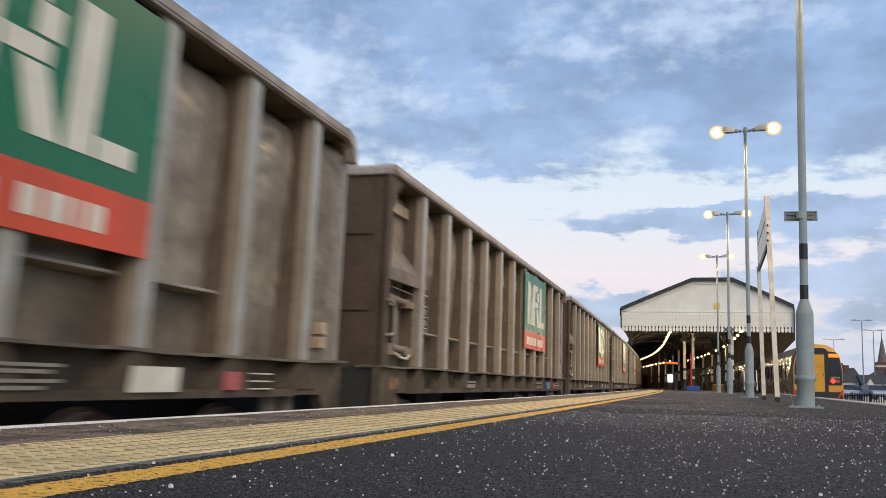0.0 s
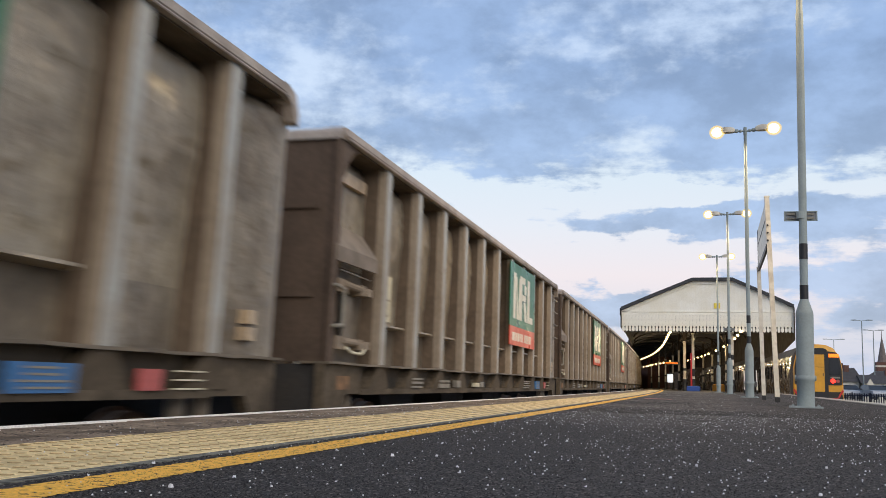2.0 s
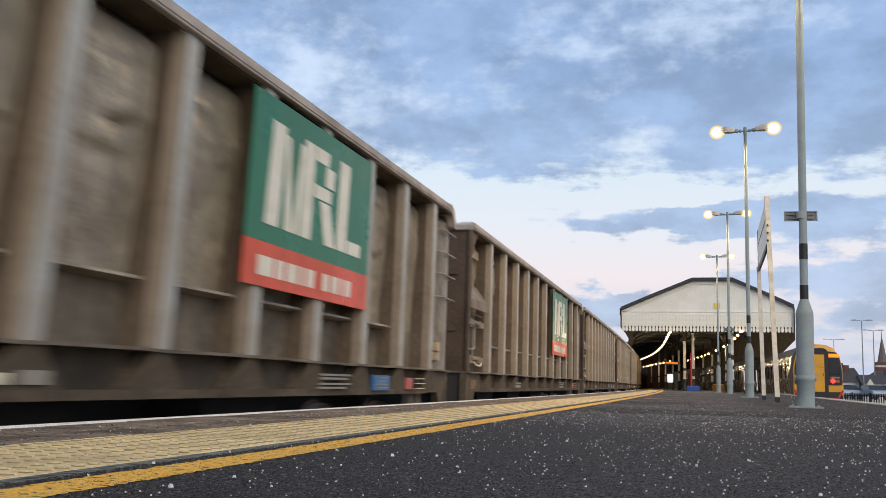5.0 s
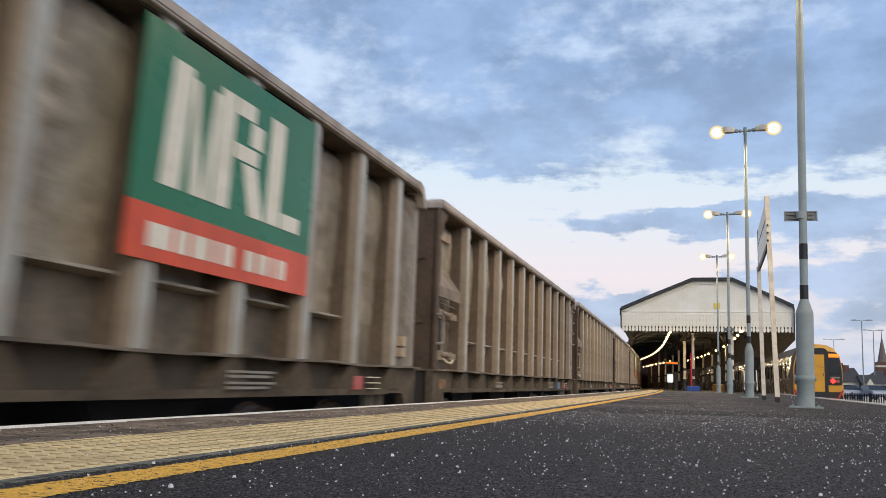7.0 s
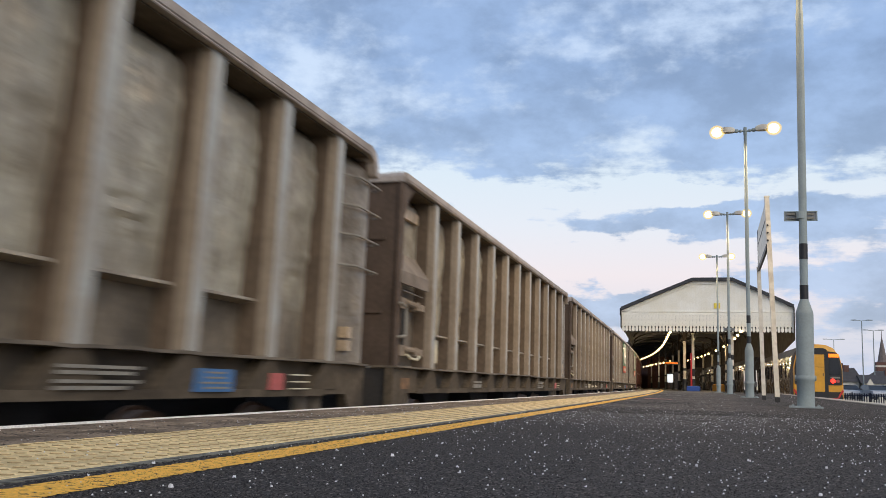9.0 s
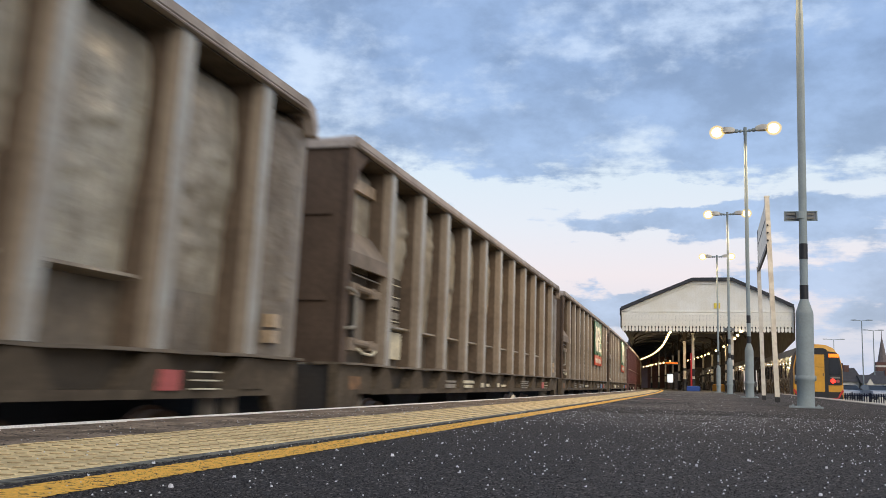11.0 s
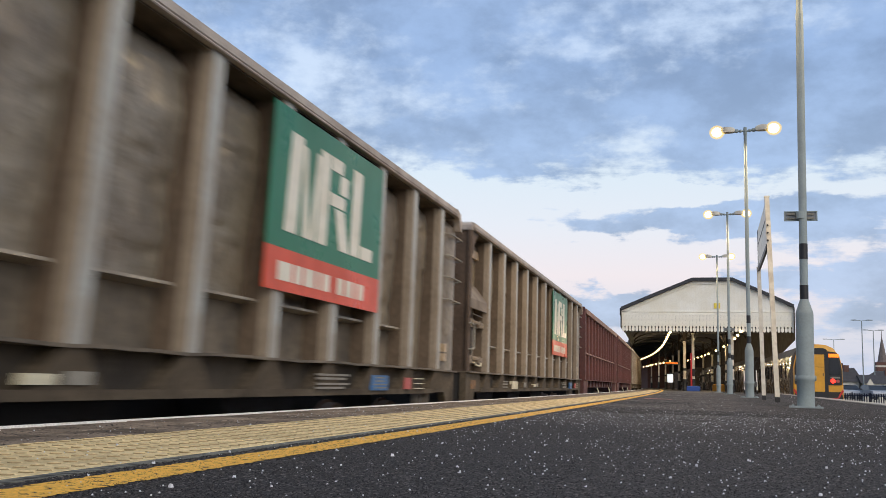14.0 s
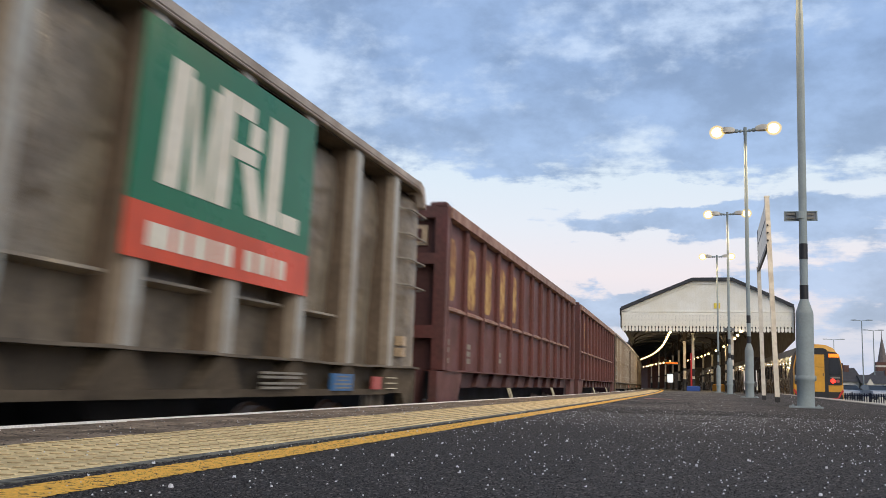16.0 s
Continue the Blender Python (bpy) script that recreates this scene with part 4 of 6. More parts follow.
            part("brake_handwheel", g, M_WHITE, w, "white painted brake handwheel")
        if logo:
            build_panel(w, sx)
    for y in (1.9, 12.45):
        build_bogie(w, y)
    g = Geo()
    g.box(-0.35, 0.35, yl(0.3), yl(14.0), -0.25, 0.2)
    part("centre_sill", g, M_DARK, w)
    for k in range(3):
        y = 4.0 + k * 2.9
        g = Geo()
        g.prism([(yl(y - 0.9), 0.3), (yl(y + 0.9), 0.3), (yl(y + 0.45), -0.35), (yl(y - 0.45), -0.35)], -0.8, 0.8, "x")
        part("discharge_chute", g, M_DARK, w)
    for ya, yb in ((-0.5, 0.3), (14.1, 14.75)):
        part("coupling", Geo().box(-0.13, 0.13, yl(ya), yl(yb), -0.12, 0.12), M_DARK, w)
    return w


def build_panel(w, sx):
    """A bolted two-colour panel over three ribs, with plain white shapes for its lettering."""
    y0, y1 = yl(8.40), yl(11.02)
    if sx < 0:
        y0, y1 = -y1, -y0
    x = lambda d: sorted((sx * HW + sx * 0.004, sx * HW + sx * (0.004 + d)))
    g = Geo()
    g.box(*x(0.012), y0, y1, 1.222, 2.33)
    part("green_panel", g, M_GREEN, w, "glossy green enamel panel")
    part("red_panel", Geo().box(*x(0.014), y0, y1, 0.895, 1.222), M_RED, w, "bright red lower panel")
    W = y1 - y0
    put = lambda a: y0 + W * (a if sx > 0 else 1 - a)

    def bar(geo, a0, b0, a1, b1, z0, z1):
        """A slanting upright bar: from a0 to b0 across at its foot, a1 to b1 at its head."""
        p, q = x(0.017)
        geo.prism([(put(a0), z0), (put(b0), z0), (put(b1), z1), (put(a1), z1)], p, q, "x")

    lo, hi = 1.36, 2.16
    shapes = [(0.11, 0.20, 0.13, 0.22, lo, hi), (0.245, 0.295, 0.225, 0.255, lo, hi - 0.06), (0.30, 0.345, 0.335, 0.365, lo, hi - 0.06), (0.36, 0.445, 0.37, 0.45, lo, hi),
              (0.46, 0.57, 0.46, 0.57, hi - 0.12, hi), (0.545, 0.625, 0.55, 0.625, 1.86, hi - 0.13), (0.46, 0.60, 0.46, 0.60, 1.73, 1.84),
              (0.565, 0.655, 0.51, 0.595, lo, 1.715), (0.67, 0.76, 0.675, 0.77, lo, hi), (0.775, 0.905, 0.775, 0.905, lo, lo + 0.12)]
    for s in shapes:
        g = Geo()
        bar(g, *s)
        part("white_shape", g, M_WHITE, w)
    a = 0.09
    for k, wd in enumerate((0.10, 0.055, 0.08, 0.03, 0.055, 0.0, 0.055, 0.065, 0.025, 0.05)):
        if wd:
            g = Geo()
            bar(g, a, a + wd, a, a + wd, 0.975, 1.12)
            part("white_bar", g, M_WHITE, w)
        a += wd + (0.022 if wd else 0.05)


M_HOOD = material("dusty_hood_paint", (0.20, 0.162, 0.125), 0.7, dirt=(0.10, 0.078, 0.058), dirt_amount=0.7, dirt_scale=2.5, grain=20, bump=0.2)
M_OCHRE_PALE = material("buff_plate_paint", (0.46, 0.35, 0.23), 0.45, dirt=(0.25, 0.2, 0.15), dirt_amount=0.6, dirt_scale=6, grain=30)


def build_box_wagon(seed):
    """A maroon box wagon with a deep top rail."""
    w = thing("box_wagon", "faded maroon ribbed box wagon with worn yellow shapes", "freight wagon", group="wagons of the freight train")
    top, ins, end0, end1 = 2.48, 0.075, 0.25, 14.1
    ribs = [1.38 + 1.17 * i for i in range(11)]
    for sx in (1, -1):
        o = HW - ins
        g = Geo()
        a, b = sorted((sx * (o - 0.02), sx * o))
        g.box(a, b, yl(end0), yl(end1), SILL, top - 0.02)
        part("side_sheet", g, M_OXIDE, w)
        me = rib_mesh(SILL, top - 0.15, ins, "box_rib", M_OXIDE, 0.05, 0.032)
        for y in [end0 + 0.06] + ribs + [end1 - 0.06]:
            part("rib", me, None, w, at=pose(sx * o, yl(y), 0, 0, 0, 0 if sx > 0 else 180))
        # rail colour is paler to show the light it catches
        g = Geo()
        a, b = sorted((sx * (o - 0.04), sx * (HW + 0.03)))
        g.cbox(a, b, yl(end0), yl(end1), top - 0.15, top, 0.015)
        part("top_rail", g, M_BOXTOP, w, "deep rust-brown top rail with a face paled for light")
        # ledges take the same paler colour for their lit top edges
        led = cached(("box_ledge", sx), lambda: Geo().prism([(0, 0.02), (sx * 0.07, -0.02), (sx * 0.07, -0.05), (0, -0.06)], -0.53, 0.53, "y").mesh("ledge"))
        if not led.materials:
            led.materials.append(M_BOXTOP)
        for i in range(-1, 10):
            part("ledge", led, None, w, at=pose(sx * o, yl(ribs[0] - 0.56 if i < 0 else (ribs[i] + ribs[i + 1]) / 2), 1.20))
        g = Geo()
        g.box(*sorted((sx * (o - 0.05), sx * (HW + 0.015))), yl(end0), yl(end1), SILL - 0.012, SILL + 0.01)
        part("sill", g, M_OXIDE, w)
        g = Geo()
        g.box(*sorted((sx * (HW - 0.16), sx * (HW - 0.12))), yl(1.6), yl(13.0), 0.16, SILL - 0.012)
        for y in ribs[1:-1]:
            g.prism([(yl(y - 0.08), SILL - 0.012), (yl(y + 0.08), SILL - 0.012), (yl(y + 0.3), 0.18), (yl(y - 0.3), 0.18)], *sorted((sx * (HW - 0.12), sx * (HW - 0.05))), "x")
        part("underframe", g, M_OXIDE_DARK, w)
        for ya, yb in ((end0 - 0.35, 1.25), (13.2, end1 + 0.2)):
            g = Geo()
            near = ya < 1
            g.prism([(yl(ya), -0.16), (yl(yb - 0.3) if near else yl(yb), -0.16), (yl(yb), SILL - 0.014), (yl(ya) if near else yl(ya + 0.3), SILL - 0.014)], *sorted((sx * (HW - 0.12), sx * (HW - 0.02))), "x")
            part("corner_plate", g, M_OXIDE, w)
        for y in (4.9, 10.2):
            g = Geo().pipe([(sx * (HW - 0.05), yl(y - 0.09), 0.16), (sx * (HW + 0.0), yl(y - 0.10), 0.02), (sx * (HW + 0.0), yl(y - 0.06), -0.06), (sx * (HW + 0.0), yl(y + 0.06), -0.06), (sx * (HW + 0.0), yl(y + 0.10), 0.02), (sx * (HW - 0.05), yl(y + 0.09), 0.16)], 0.014, 8)
            part("brake_handle", g, M_DATA, w, "white painted bow handle under the frame")
        # faded yellow painted shapes, one to a bay
        for i, (y0, wd, zb) in enumerate(((0.36, 0.52, 1.30), (1.66, 0.50, 1.26), (2.84, 0.48, 1.28), (4.02, 0.46, 1.26), (5.20, 0.42, 1.30))):
            g = Geo()
            c = 0.10
            yy, zt = (yl(y0), yl(y0 + wd)), 2.12
            g.prism([(yy[0] + c, zb), (yy[1] - c, zb), (yy[1], zb + c), (yy[1], zt - c), (yy[1] - c, zt), (yy[0] + c, zt), (yy[0], zt - c), (yy[0], zb + c)],
                    *sorted((sx * (o + 0.002), sx * (o + 0.007))), "x")
            part("yellow_shape", g, M_OCHRE, w, "worn yellow painted shape")
        g = Geo()
        for y, z in ((0.45, 0.72), (0.45, 0.62), (0.45, 0.48), (1.72, 0.70), (1.72, 0.60), (1.72, 0.50), (4.05, 0.66), (4.05, 0.56)):
            g.box(*sorted((sx * (o + 0.003), sx * (o + 0.008))), yl(y), yl(y + 0.22), z, z + 0.07)
        part("data_bars", g, M_LABEL, w)
    for ya, d in ((end0, -1), (end1, 1)):
        g = Geo()
        y = yl(ya)
        g.box(-HW + 0.1, HW - 0.1, *sorted((y, y - d * 0.05)), SILL, top - 0.1)
        part("end_wall", g, M_OXIDE_DARK, w, "dark maroon recessed end")
        g = Geo()
        q = sorted((y, y + d * 0.14))
        for x0 in (-HW, HW - 0.16):
            g.box(x0, x0 + 0.16, *q, SILL, top - 0.02)
        for z, hh in ((top - 0.16, 0.16), (1.72, 0.14), (0.78, 0.16)):
            g.box(-HW + 0.16, HW - 0.16, *q, z, z + hh)
        part("end_frame", g, M_OXIDE, w)
        for bx in (-HW + 0.14, HW - 0.14):
            part("corner_cap", Geo().cbox(bx - 0.11, bx + 0.11, y - 0.09, y + 0.09, top, top + 0.055, 0.02), M_OXIDE, w)
        g = Geo()
        g.box(0.85, 1.08, *sorted((y + d * 0.0, y + d * 0.03)), 1.98, 2.24)
        part("number_plate", g, M_OCHRE_PALE, w, "pale plate with a dark bar")
        g = Geo()
        g.box(0.92, 1.01, *sorted((y + d * 0.03, y + d * 0.035)), 2.03, 2.19)
        part("plate_bar", g, M_OXIDE_DARK, w)
        g = Geo()
        g.box(0.75, 1.05, *sorted((y + d * 0.36, y + d * 0.37)), 1.46 + 0.30, 1.52 + 0.30)
        part("yellow_strip", g, M_OCHRE, w)
        g = Geo()
        g.box(-1.1, 1.1, *sorted((y, y + d * 0.4)), -0.16, SILL)
        part("headstock", g, M_OXIDE_DARK, w)
        for bx in (-0.87, 0.87):
            g = Geo()
            g.tube((bx, y + d * 0.38, 0.1), (bx, y + d * 0.62, 0.1), 0.09, 0.09, 14)
            g.tube((bx, y + d * 0.60, 0.1), (bx, y + d * 0.64, 0.1), 0.22, 0.22, 18)
            part("buffer", g, M_DARK, w)
    for y in (2.3, 12.3):
        build_bogie(w, y)
    g = Geo()
    g.box(-0.6, 0.6, yl(1), yl(13.6), -0.1, SILL)
    part("centre_sill", g, M_DARK, w)
    return w


M_DATA = material("pale_data_panel_paint", (0.62, 0.575, 0.42), 0.6, dirt=(0.42, 0.38, 0.27), dirt_amount=0.7, dirt_scale=4, grain=30)

PANELLED = {-1, 0, 1, 2, 3, 7, 8}
BOXES = {9, 10}
SLACK = {-1: -0.25, 0: -0.04, 1: 0.05, 3: 0.15, 7: -0.02, 8: -0.23, 9: -0.08}  # coupling slack, by which a wagon stands off its even place


def build_train():
    made, first = {}, {}
    for n in range(-1, 15):
        if n in BOXES:
            key = "box"
        else:
            # panel, white label, ladder rungs, blue label, rib offset
            key = (n in PANELLED, n < 0, n in (1, 2, 4, 7, 8), n in (0, 1, 2, 4, 7, 8), {0: (-0.12, 1.195), 8: (-0.11, 1.195), 4: (-0.06, 1.176), 6: (-0.16, 1.195)}.get(n, (0.0, 1.195)), n % 2 if n in (1, 2, 7, 8) else 0, n in (1, 4),
                   "sooty" if n in (7, 8) else "olive" if n in (4, 5, 6) or n > 10 else "worn", {-1: -0.37, 3: -0.2, 4: -0.27, 5: -0.2, 6: -0.55, 7: -0.4, 8: 0.36}.get(n, 0.0), n == 6)
        if key in first:
            made[n] = copy_thing(first[key], Matrix())
        else:
            made[n] = first[key] = build_box_wagon(5) if key == "box" else build_hopper(11 + 7 * len(first), key[0], key[1], key[2], key[3] or key[1], key[4], n == 8, *key[6:])
    return made


TRAIN = build_train()


def wagon_pose(s0):
    """The pose of a wagon whose near corner is at s0: its bogies follow the track."""
    a, b = s0 + 1.9, s0 + 12.45
    pa, pb = Vector((TRACK_X + bend(a), a, 0)), Vector((TRACK_X + bend(b), b, 0))
    d = pb - pa
    m = pa.lerp(pb, (CENTRE - 1.9) / 10.55)
    return Matrix.Translation(m) @ Matrix.Rotation(math.atan2(-d.x, d.y), 4, "Z")

# ---- platform furniture ----


def build_lamp_post(at, turn=0.0, lean=0.0):
    """A base-hinged column with a fat lower sleeve, painted bands and twin lanterns."""
    p = thing("lamp_post", "grey steel platform lamp post with black bands and lit twin lanterns", "lamp post", pose(*at, 0, lean, turn), group="platform lamp posts")
    g = Geo()
    g.box(-0.22, 0.22, -0.22, 0.22, 0.0, 0.02)
    for a in (-0.17, 0.17):
        for b in (-0.17, 0.17):
            g.tube((a, b, 0.02), (a, b, 0.04), 0.016, 0.016, 6)
    part("base_plate", g, M_GREY, p)
    g = Geo()
    g.lathe([(0.125, 0.0), (0.118, 0.02), (0.117, 0.36), (0.127, 0.375), (0.129, 0.40), (0.128, 0.425), (0.121, 0.44), (0.119, 0.45), (0.119, 1.30), (0.116, 1.33), (0.06, 1.50), (0.059, 1.51)], 24)
    part("lower_sleeve", g, M_GREY, p, "fat grey lower sleeve with a hinge collar", smooth=True)
    g = Geo()
    g.tube((-0.142, 0, 0.41), (0.142, 0, 0.41), 0.04, 0.04, 12)
    part("hinge_pin", g, M_GREY, p)
    g = Geo()
    g.lathe([(0.056, 1.45), (0.053, 5.7), (0.045, 5.76), (0.043, 7.55), (0.05, 7.56), (0.05, 7.76), (0.02, 7.78)], 16)
    part("shaft", g, M_GREY, p, smooth=True)
    for z0, z1 in ((1.50, 1.71), (2.08, 2.30)):
        g = Geo()
        g.lathe([(0.0585, z0), (0.0585, z1)], 16)
        part("black_band", g, M_BLACK, p, "black painted band", smooth=True)
    for sx in (-1, 1):
        g = Geo()
        g.tube((sx * 0.04, 0, 7.66), (sx * 0.34, 0, 7.68), 0.028, 0.026, 10)
        g.ball((sx * 0.13, 0, 7.667), 0.05, 0.05, 0.05)
        g.ball((sx * 0.24, 0, 7.675), 0.065, 0.06, 0.06)
        part("arm", g, M_GREY, p)
        g = Geo()
        secs = []
        for d, wy, up, low in ((0.28, 0.04, 0.03, 0.04), (0.31, 0.08, 0.07, 0.06), (0.40, 0.10, 0.10, 0.065), (0.52, 0.11, 0.11, 0.065), (0.60, 0.11, 0.10, 0.06), (0.66, 0.09, 0.07, 0.05)):
            secs.append([(sx * d, wy * max(-1, min(1, 1.4 * math.cos(a))), 7.70 + (up if math.sin(a) > 0 else low) * max(-1, min(1, 1.3 * math.sin(a)))) for a in [2 * math.pi * k / 16 for k in range(16)]])
        g.loft(secs)
        # cream colour stands in for the lamp's glow on the hood
        lan = part("lantern", g, M_CREAM, p, "lantern hood, pale from painted lamp glow", smooth=True)
        # bowl and inner shell nested to imitate a yellow halo round the core
        g = Geo()
        g.ball((sx * 0.79, 0, 7.68), 0.225, 0.205, 0.205, 18, 12)
        part("lamp_bowl", g, M_LAMP, lan, "glowing warm lamp bowl", smooth=True)
        g = Geo()
        g.ball((sx * 0.79, 0, 7.68), 0.195, 0.18, 0.18, 18, 12)
        part("refractor", g, M_LAMP, lan, "inner shell for the imitated glow", smooth=True)
        g = Geo()
        g.ball((sx * 0.79, 0, 7.68), 0.16, 0.145, 0.145, 14, 8)
        part("lamp_core", g, M_FILAMENT, lan, "white-hot lamp core", smooth=True)
    return p


LAMP_SPOTS = [((1.38, 14.5, 0), -4), ((1.27, 28.8, 0), -8), ((1.10, 43.0, 0), -4), ((0.86, 57.2, 0), -2)]
for spot, turn in LAMP_SPOTS:
    build_lamp_post(spot, turn, 0.5 if spot[1] < 20 else 0.0)

# light of the lanterns
for (x, y, z), turn in LAMP_SPOTS:
    for sx in (-1, 1):
        ld = bpy.data.lights.new("lantern_light", "SPOT")
        ld.spot_size, ld.spot_blend = radians(164), 0.75
        ld.energy, ld.color, ld.shadow_soft_size = 560, (1.0, 0.70, 0.36), 0.15
        lo = new("lantern_light", ld)
        lo.matrix_world = pose(x + sx * 0.78, y, 7.44)


def build_side_sign(x, y):
    s = thing("post_sign", "grey framed platform sign clamped to a lamp post", "sign", pose(x, y, -0.03), group="post signs")
    g = Geo()
    g.box(-0.225, 0.225, 0.06, 0.075, 2.67, 2.81)
    part("sign_plate", g, M_SIGN_GREY, s)
    g = Geo()
    for z in (2.67, 2.795):
        g.box(-0.225, 0.225, 0.045, 0.06, z, z + 0.015)
    for x in (-0.225, 0.21):
        g.box(x, x + 0.015, 0.045, 0.06, 2.685, 2.795)
    part("sign_frame", g, M_GREY, s)
    for z in (2.705, 2.765):
        g = Geo()
        g.box(-0.18, 0.18, 0.035, 0.058, z - 0.012, z + 0.012)
        part("fixing_rail", g, M_LABEL, s)
    g = Geo()
    g.lathe([(0.066, 2.69), (0.066, 2.79)], 16)
    part("clamp", g, M_GREY, s)


build_side_sign(1.38, 14.5)
build_side_sign(1.10, 43.0)


def build_name_board():
    b = thing("station_name_board", "cream station name board on two tall posts, seen nearly edge on", "sign")
    for x, y, hgt, lean in ((1.39, 20.0, 4.02, -0.12), (1.37, 24.0, 3.08, -0.06)):
        g = Geo()
        g.loft([[(x + lean * k + a * 0.044, y + c * 0.044, z) for a, c in ((-1, -1), (1, -1), (1, 1), (-1, 1))] for k, z in ((0, 0), (1, hgt))])
        part("post", g, M_CREAM, b, "square cream post")
        part("post_cap", Geo().cbox(x + lean - 0.052, x + lean + 0.052, y - 0.052, y + 0.052, hgt, hgt + 0.03, 0.01), M_CREAM, b)
        g = Geo()
        g.loft([[(x + lean * z / hgt + a * 0.047, y + c * 0.047, z) for a, c in ((-1, -1), (1, -1), (1, 1), (-1, 1))] for z in (0.0, 0.10)])
        part("post_foot", g, M_BLACK, b)
        for z in (3.15, 3.3, 3.45) if hgt > 3.5 else ():
            part("bolt", Geo().tube((x + lean - 0.0, y - 0.06, z), (x + lean, y - 0.075, z), 0.02, 0.02, 8), M_BLACK, b)
    def strip(name, z0, z1, half, m):
        g = Geo()
        g.loft([[(cx - half, y, z0), (cx + half, y, z0), (cx + half, y, z1), (cx - half, y, z1)] for cx, y in ((1.27, 20.07), (1.315, 23.93))])
        part(name, g, m, b)
    strip("board", 3.10, 3.60, 0.016, M_WHITE)
    strip("top_trim", 3.60, 3.635, 0.022, M_BLACK)
    strip("upper_board", 3.635, 3.98, 0.014, M_WHITE)
    part("end_trim", Geo().box(1.29, 1.34, 23.93, 23.96, 3.0, 3.98), M_BLACK, b)
    strip("bottom_trim", 3.00, 3.10, 0.022, M_BLACK)
    return b


build_name_board()

M_OCHRE_BRIGHT = material("yellow_notice_paint", (0.8, 0.62, 0.08), 0.6, grain=30)

# ---- station canopy ----
CAN_Y, CAN_L, CAN_R = 66.0, -5.2, 5.75


def shift(y):
    """How far the station bends to the left at y."""
    d = max(y - 64.0, 0.0)
    return -0.0239 * d - 0.00071 * d * d


def build_canopy():
    c = thing("station_canopy", "cream boarded station canopy with dark roof and scalloped valance", "station canopy")
    outline = [(CAN_L, 5.42), (-3.28, 6.24), (-0.57, 7.36), (1.98, 7.36), (4.2, 6.35), (CAN_R, 5.6)]
    depth = 140.0


    # roof: dark cap following the gable, swept back along the bend
    g = Geo()
    ys = [CAN_Y - 0.25, CAN_Y + 8, CAN_Y + 20, CAN_Y + 35, CAN_Y + 55, CAN_Y + 80, CAN_Y + 110, CAN_Y + depth]
    top = [(x, z + 0.06) for x, z in outline]
    bot = [(x, z - 0.16) for x, z in outline][::-1]
    g.loft([[(x + shift(y), y, z) for x, z in top + bot] for y in ys])
    part("roof", g, M_ROOF, c, "dark felted roof")
    # gable boarding, plank by plank
    def roof_z(x):
        for (xa, za), (xb, zb) in zip(outline, outline[1:]):
            if xa <= x <= xb:
                return za + (zb - za) * (x - xa) / (xb - xa)
        return outline[0][1]
    n = 62
    wdt = (CAN_R - CAN_L) / n
    for i in range(n):
        a, b = CAN_L + i * wdt, CAN_L + (i + 1) * wdt
        g = Geo()
        y = CAN_Y + 0.004 * (i % 2)
        g.add([(a, y, 5.0), (b, y, 5.0), (b, y, max(roof_z(b) - 0.17, 5.02)), (a, y, max(roof_z(a) - 0.17, 5.02)),
               (a, y + 0.05, 5.0), (b, y + 0.05, 5.0), (b, y + 0.05, max(roof_z(b) - 0.17, 5.02)), (a, y + 0.05, max(roof_z(a) - 0.17, 5.02))],
              [(0, 1, 2, 3), (5, 4, 7, 6), (0, 4, 5, 1), (3, 2, 6, 7), (0, 3, 7, 4), (1, 5, 6, 2)])
        part("gable_board", g, M_BOARD, c)
    g = Geo()
    g.box(CAN_L, CAN_R, CAN_Y - 0.06, CAN_Y, 4.96, 5.06)
    part("gable_rail", g, M_BOARD, c)
    # white barge board along the gable's slopes
    g = Geo()
    for (xa, za), (xb, zb) in zip(outline, outline[1:]):
        g.add([(xa, CAN_Y - 0.05, za - 0.36), (xb, CAN_Y - 0.05, zb - 0.36), (xb, CAN_Y - 0.05, zb - 0.165), (xa, CAN_Y - 0.05, za - 0.165),
               (xa, CAN_Y - 0.004, za - 0.36), (xb, CAN_Y - 0.004, zb - 0.36), (xb, CAN_Y - 0.004, zb - 0.165), (xa, CAN_Y - 0.004, za - 0.165)],
              [(0, 1, 2, 3), (5, 4, 7, 6), (0, 4, 5, 1), (3, 2, 6, 7)])
    part("barge_board", g, M_BOARD, c, "white painted barge board")
    part("gable_moulding", Geo().box(CAN_L, CAN_R, CAN_Y - 0.05, CAN_Y, 5.16, 5.20), M_BOARD, c)
    # valance: each board ends in a broad rounded tongue, with a keyhole slot to the next
    n = 50
    wdt = (CAN_R - CAN_L) / n
    h = wdt / 2
    prof = [(-h + 0.002, 4.96), (-h + 0.002, 4.24), (-h * 0.78, 4.23), (-h * 0.62, 4.19), (-h * 0.60, 4.13), (-h * 0.80, 4.10), (-h * 0.80, 3.96), (-h * 0.62, 3.90), (-h * 0.3, 3.87), (0, 3.865)]
    prof += [(-x, z) for x, z in prof[-2::-1]]
    me = Geo().prism(prof, -0.02, 0.02, "y").mesh("valance_board")
    me.materials.append(M_BOARD)
    for i in range(n):
        part("valance_board", me, None, c, at=pose(CAN_L + (i + 0.5) * wdt, CAN_Y - 0.03, 0))
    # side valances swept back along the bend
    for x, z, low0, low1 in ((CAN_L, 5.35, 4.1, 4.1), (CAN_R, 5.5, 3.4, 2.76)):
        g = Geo()
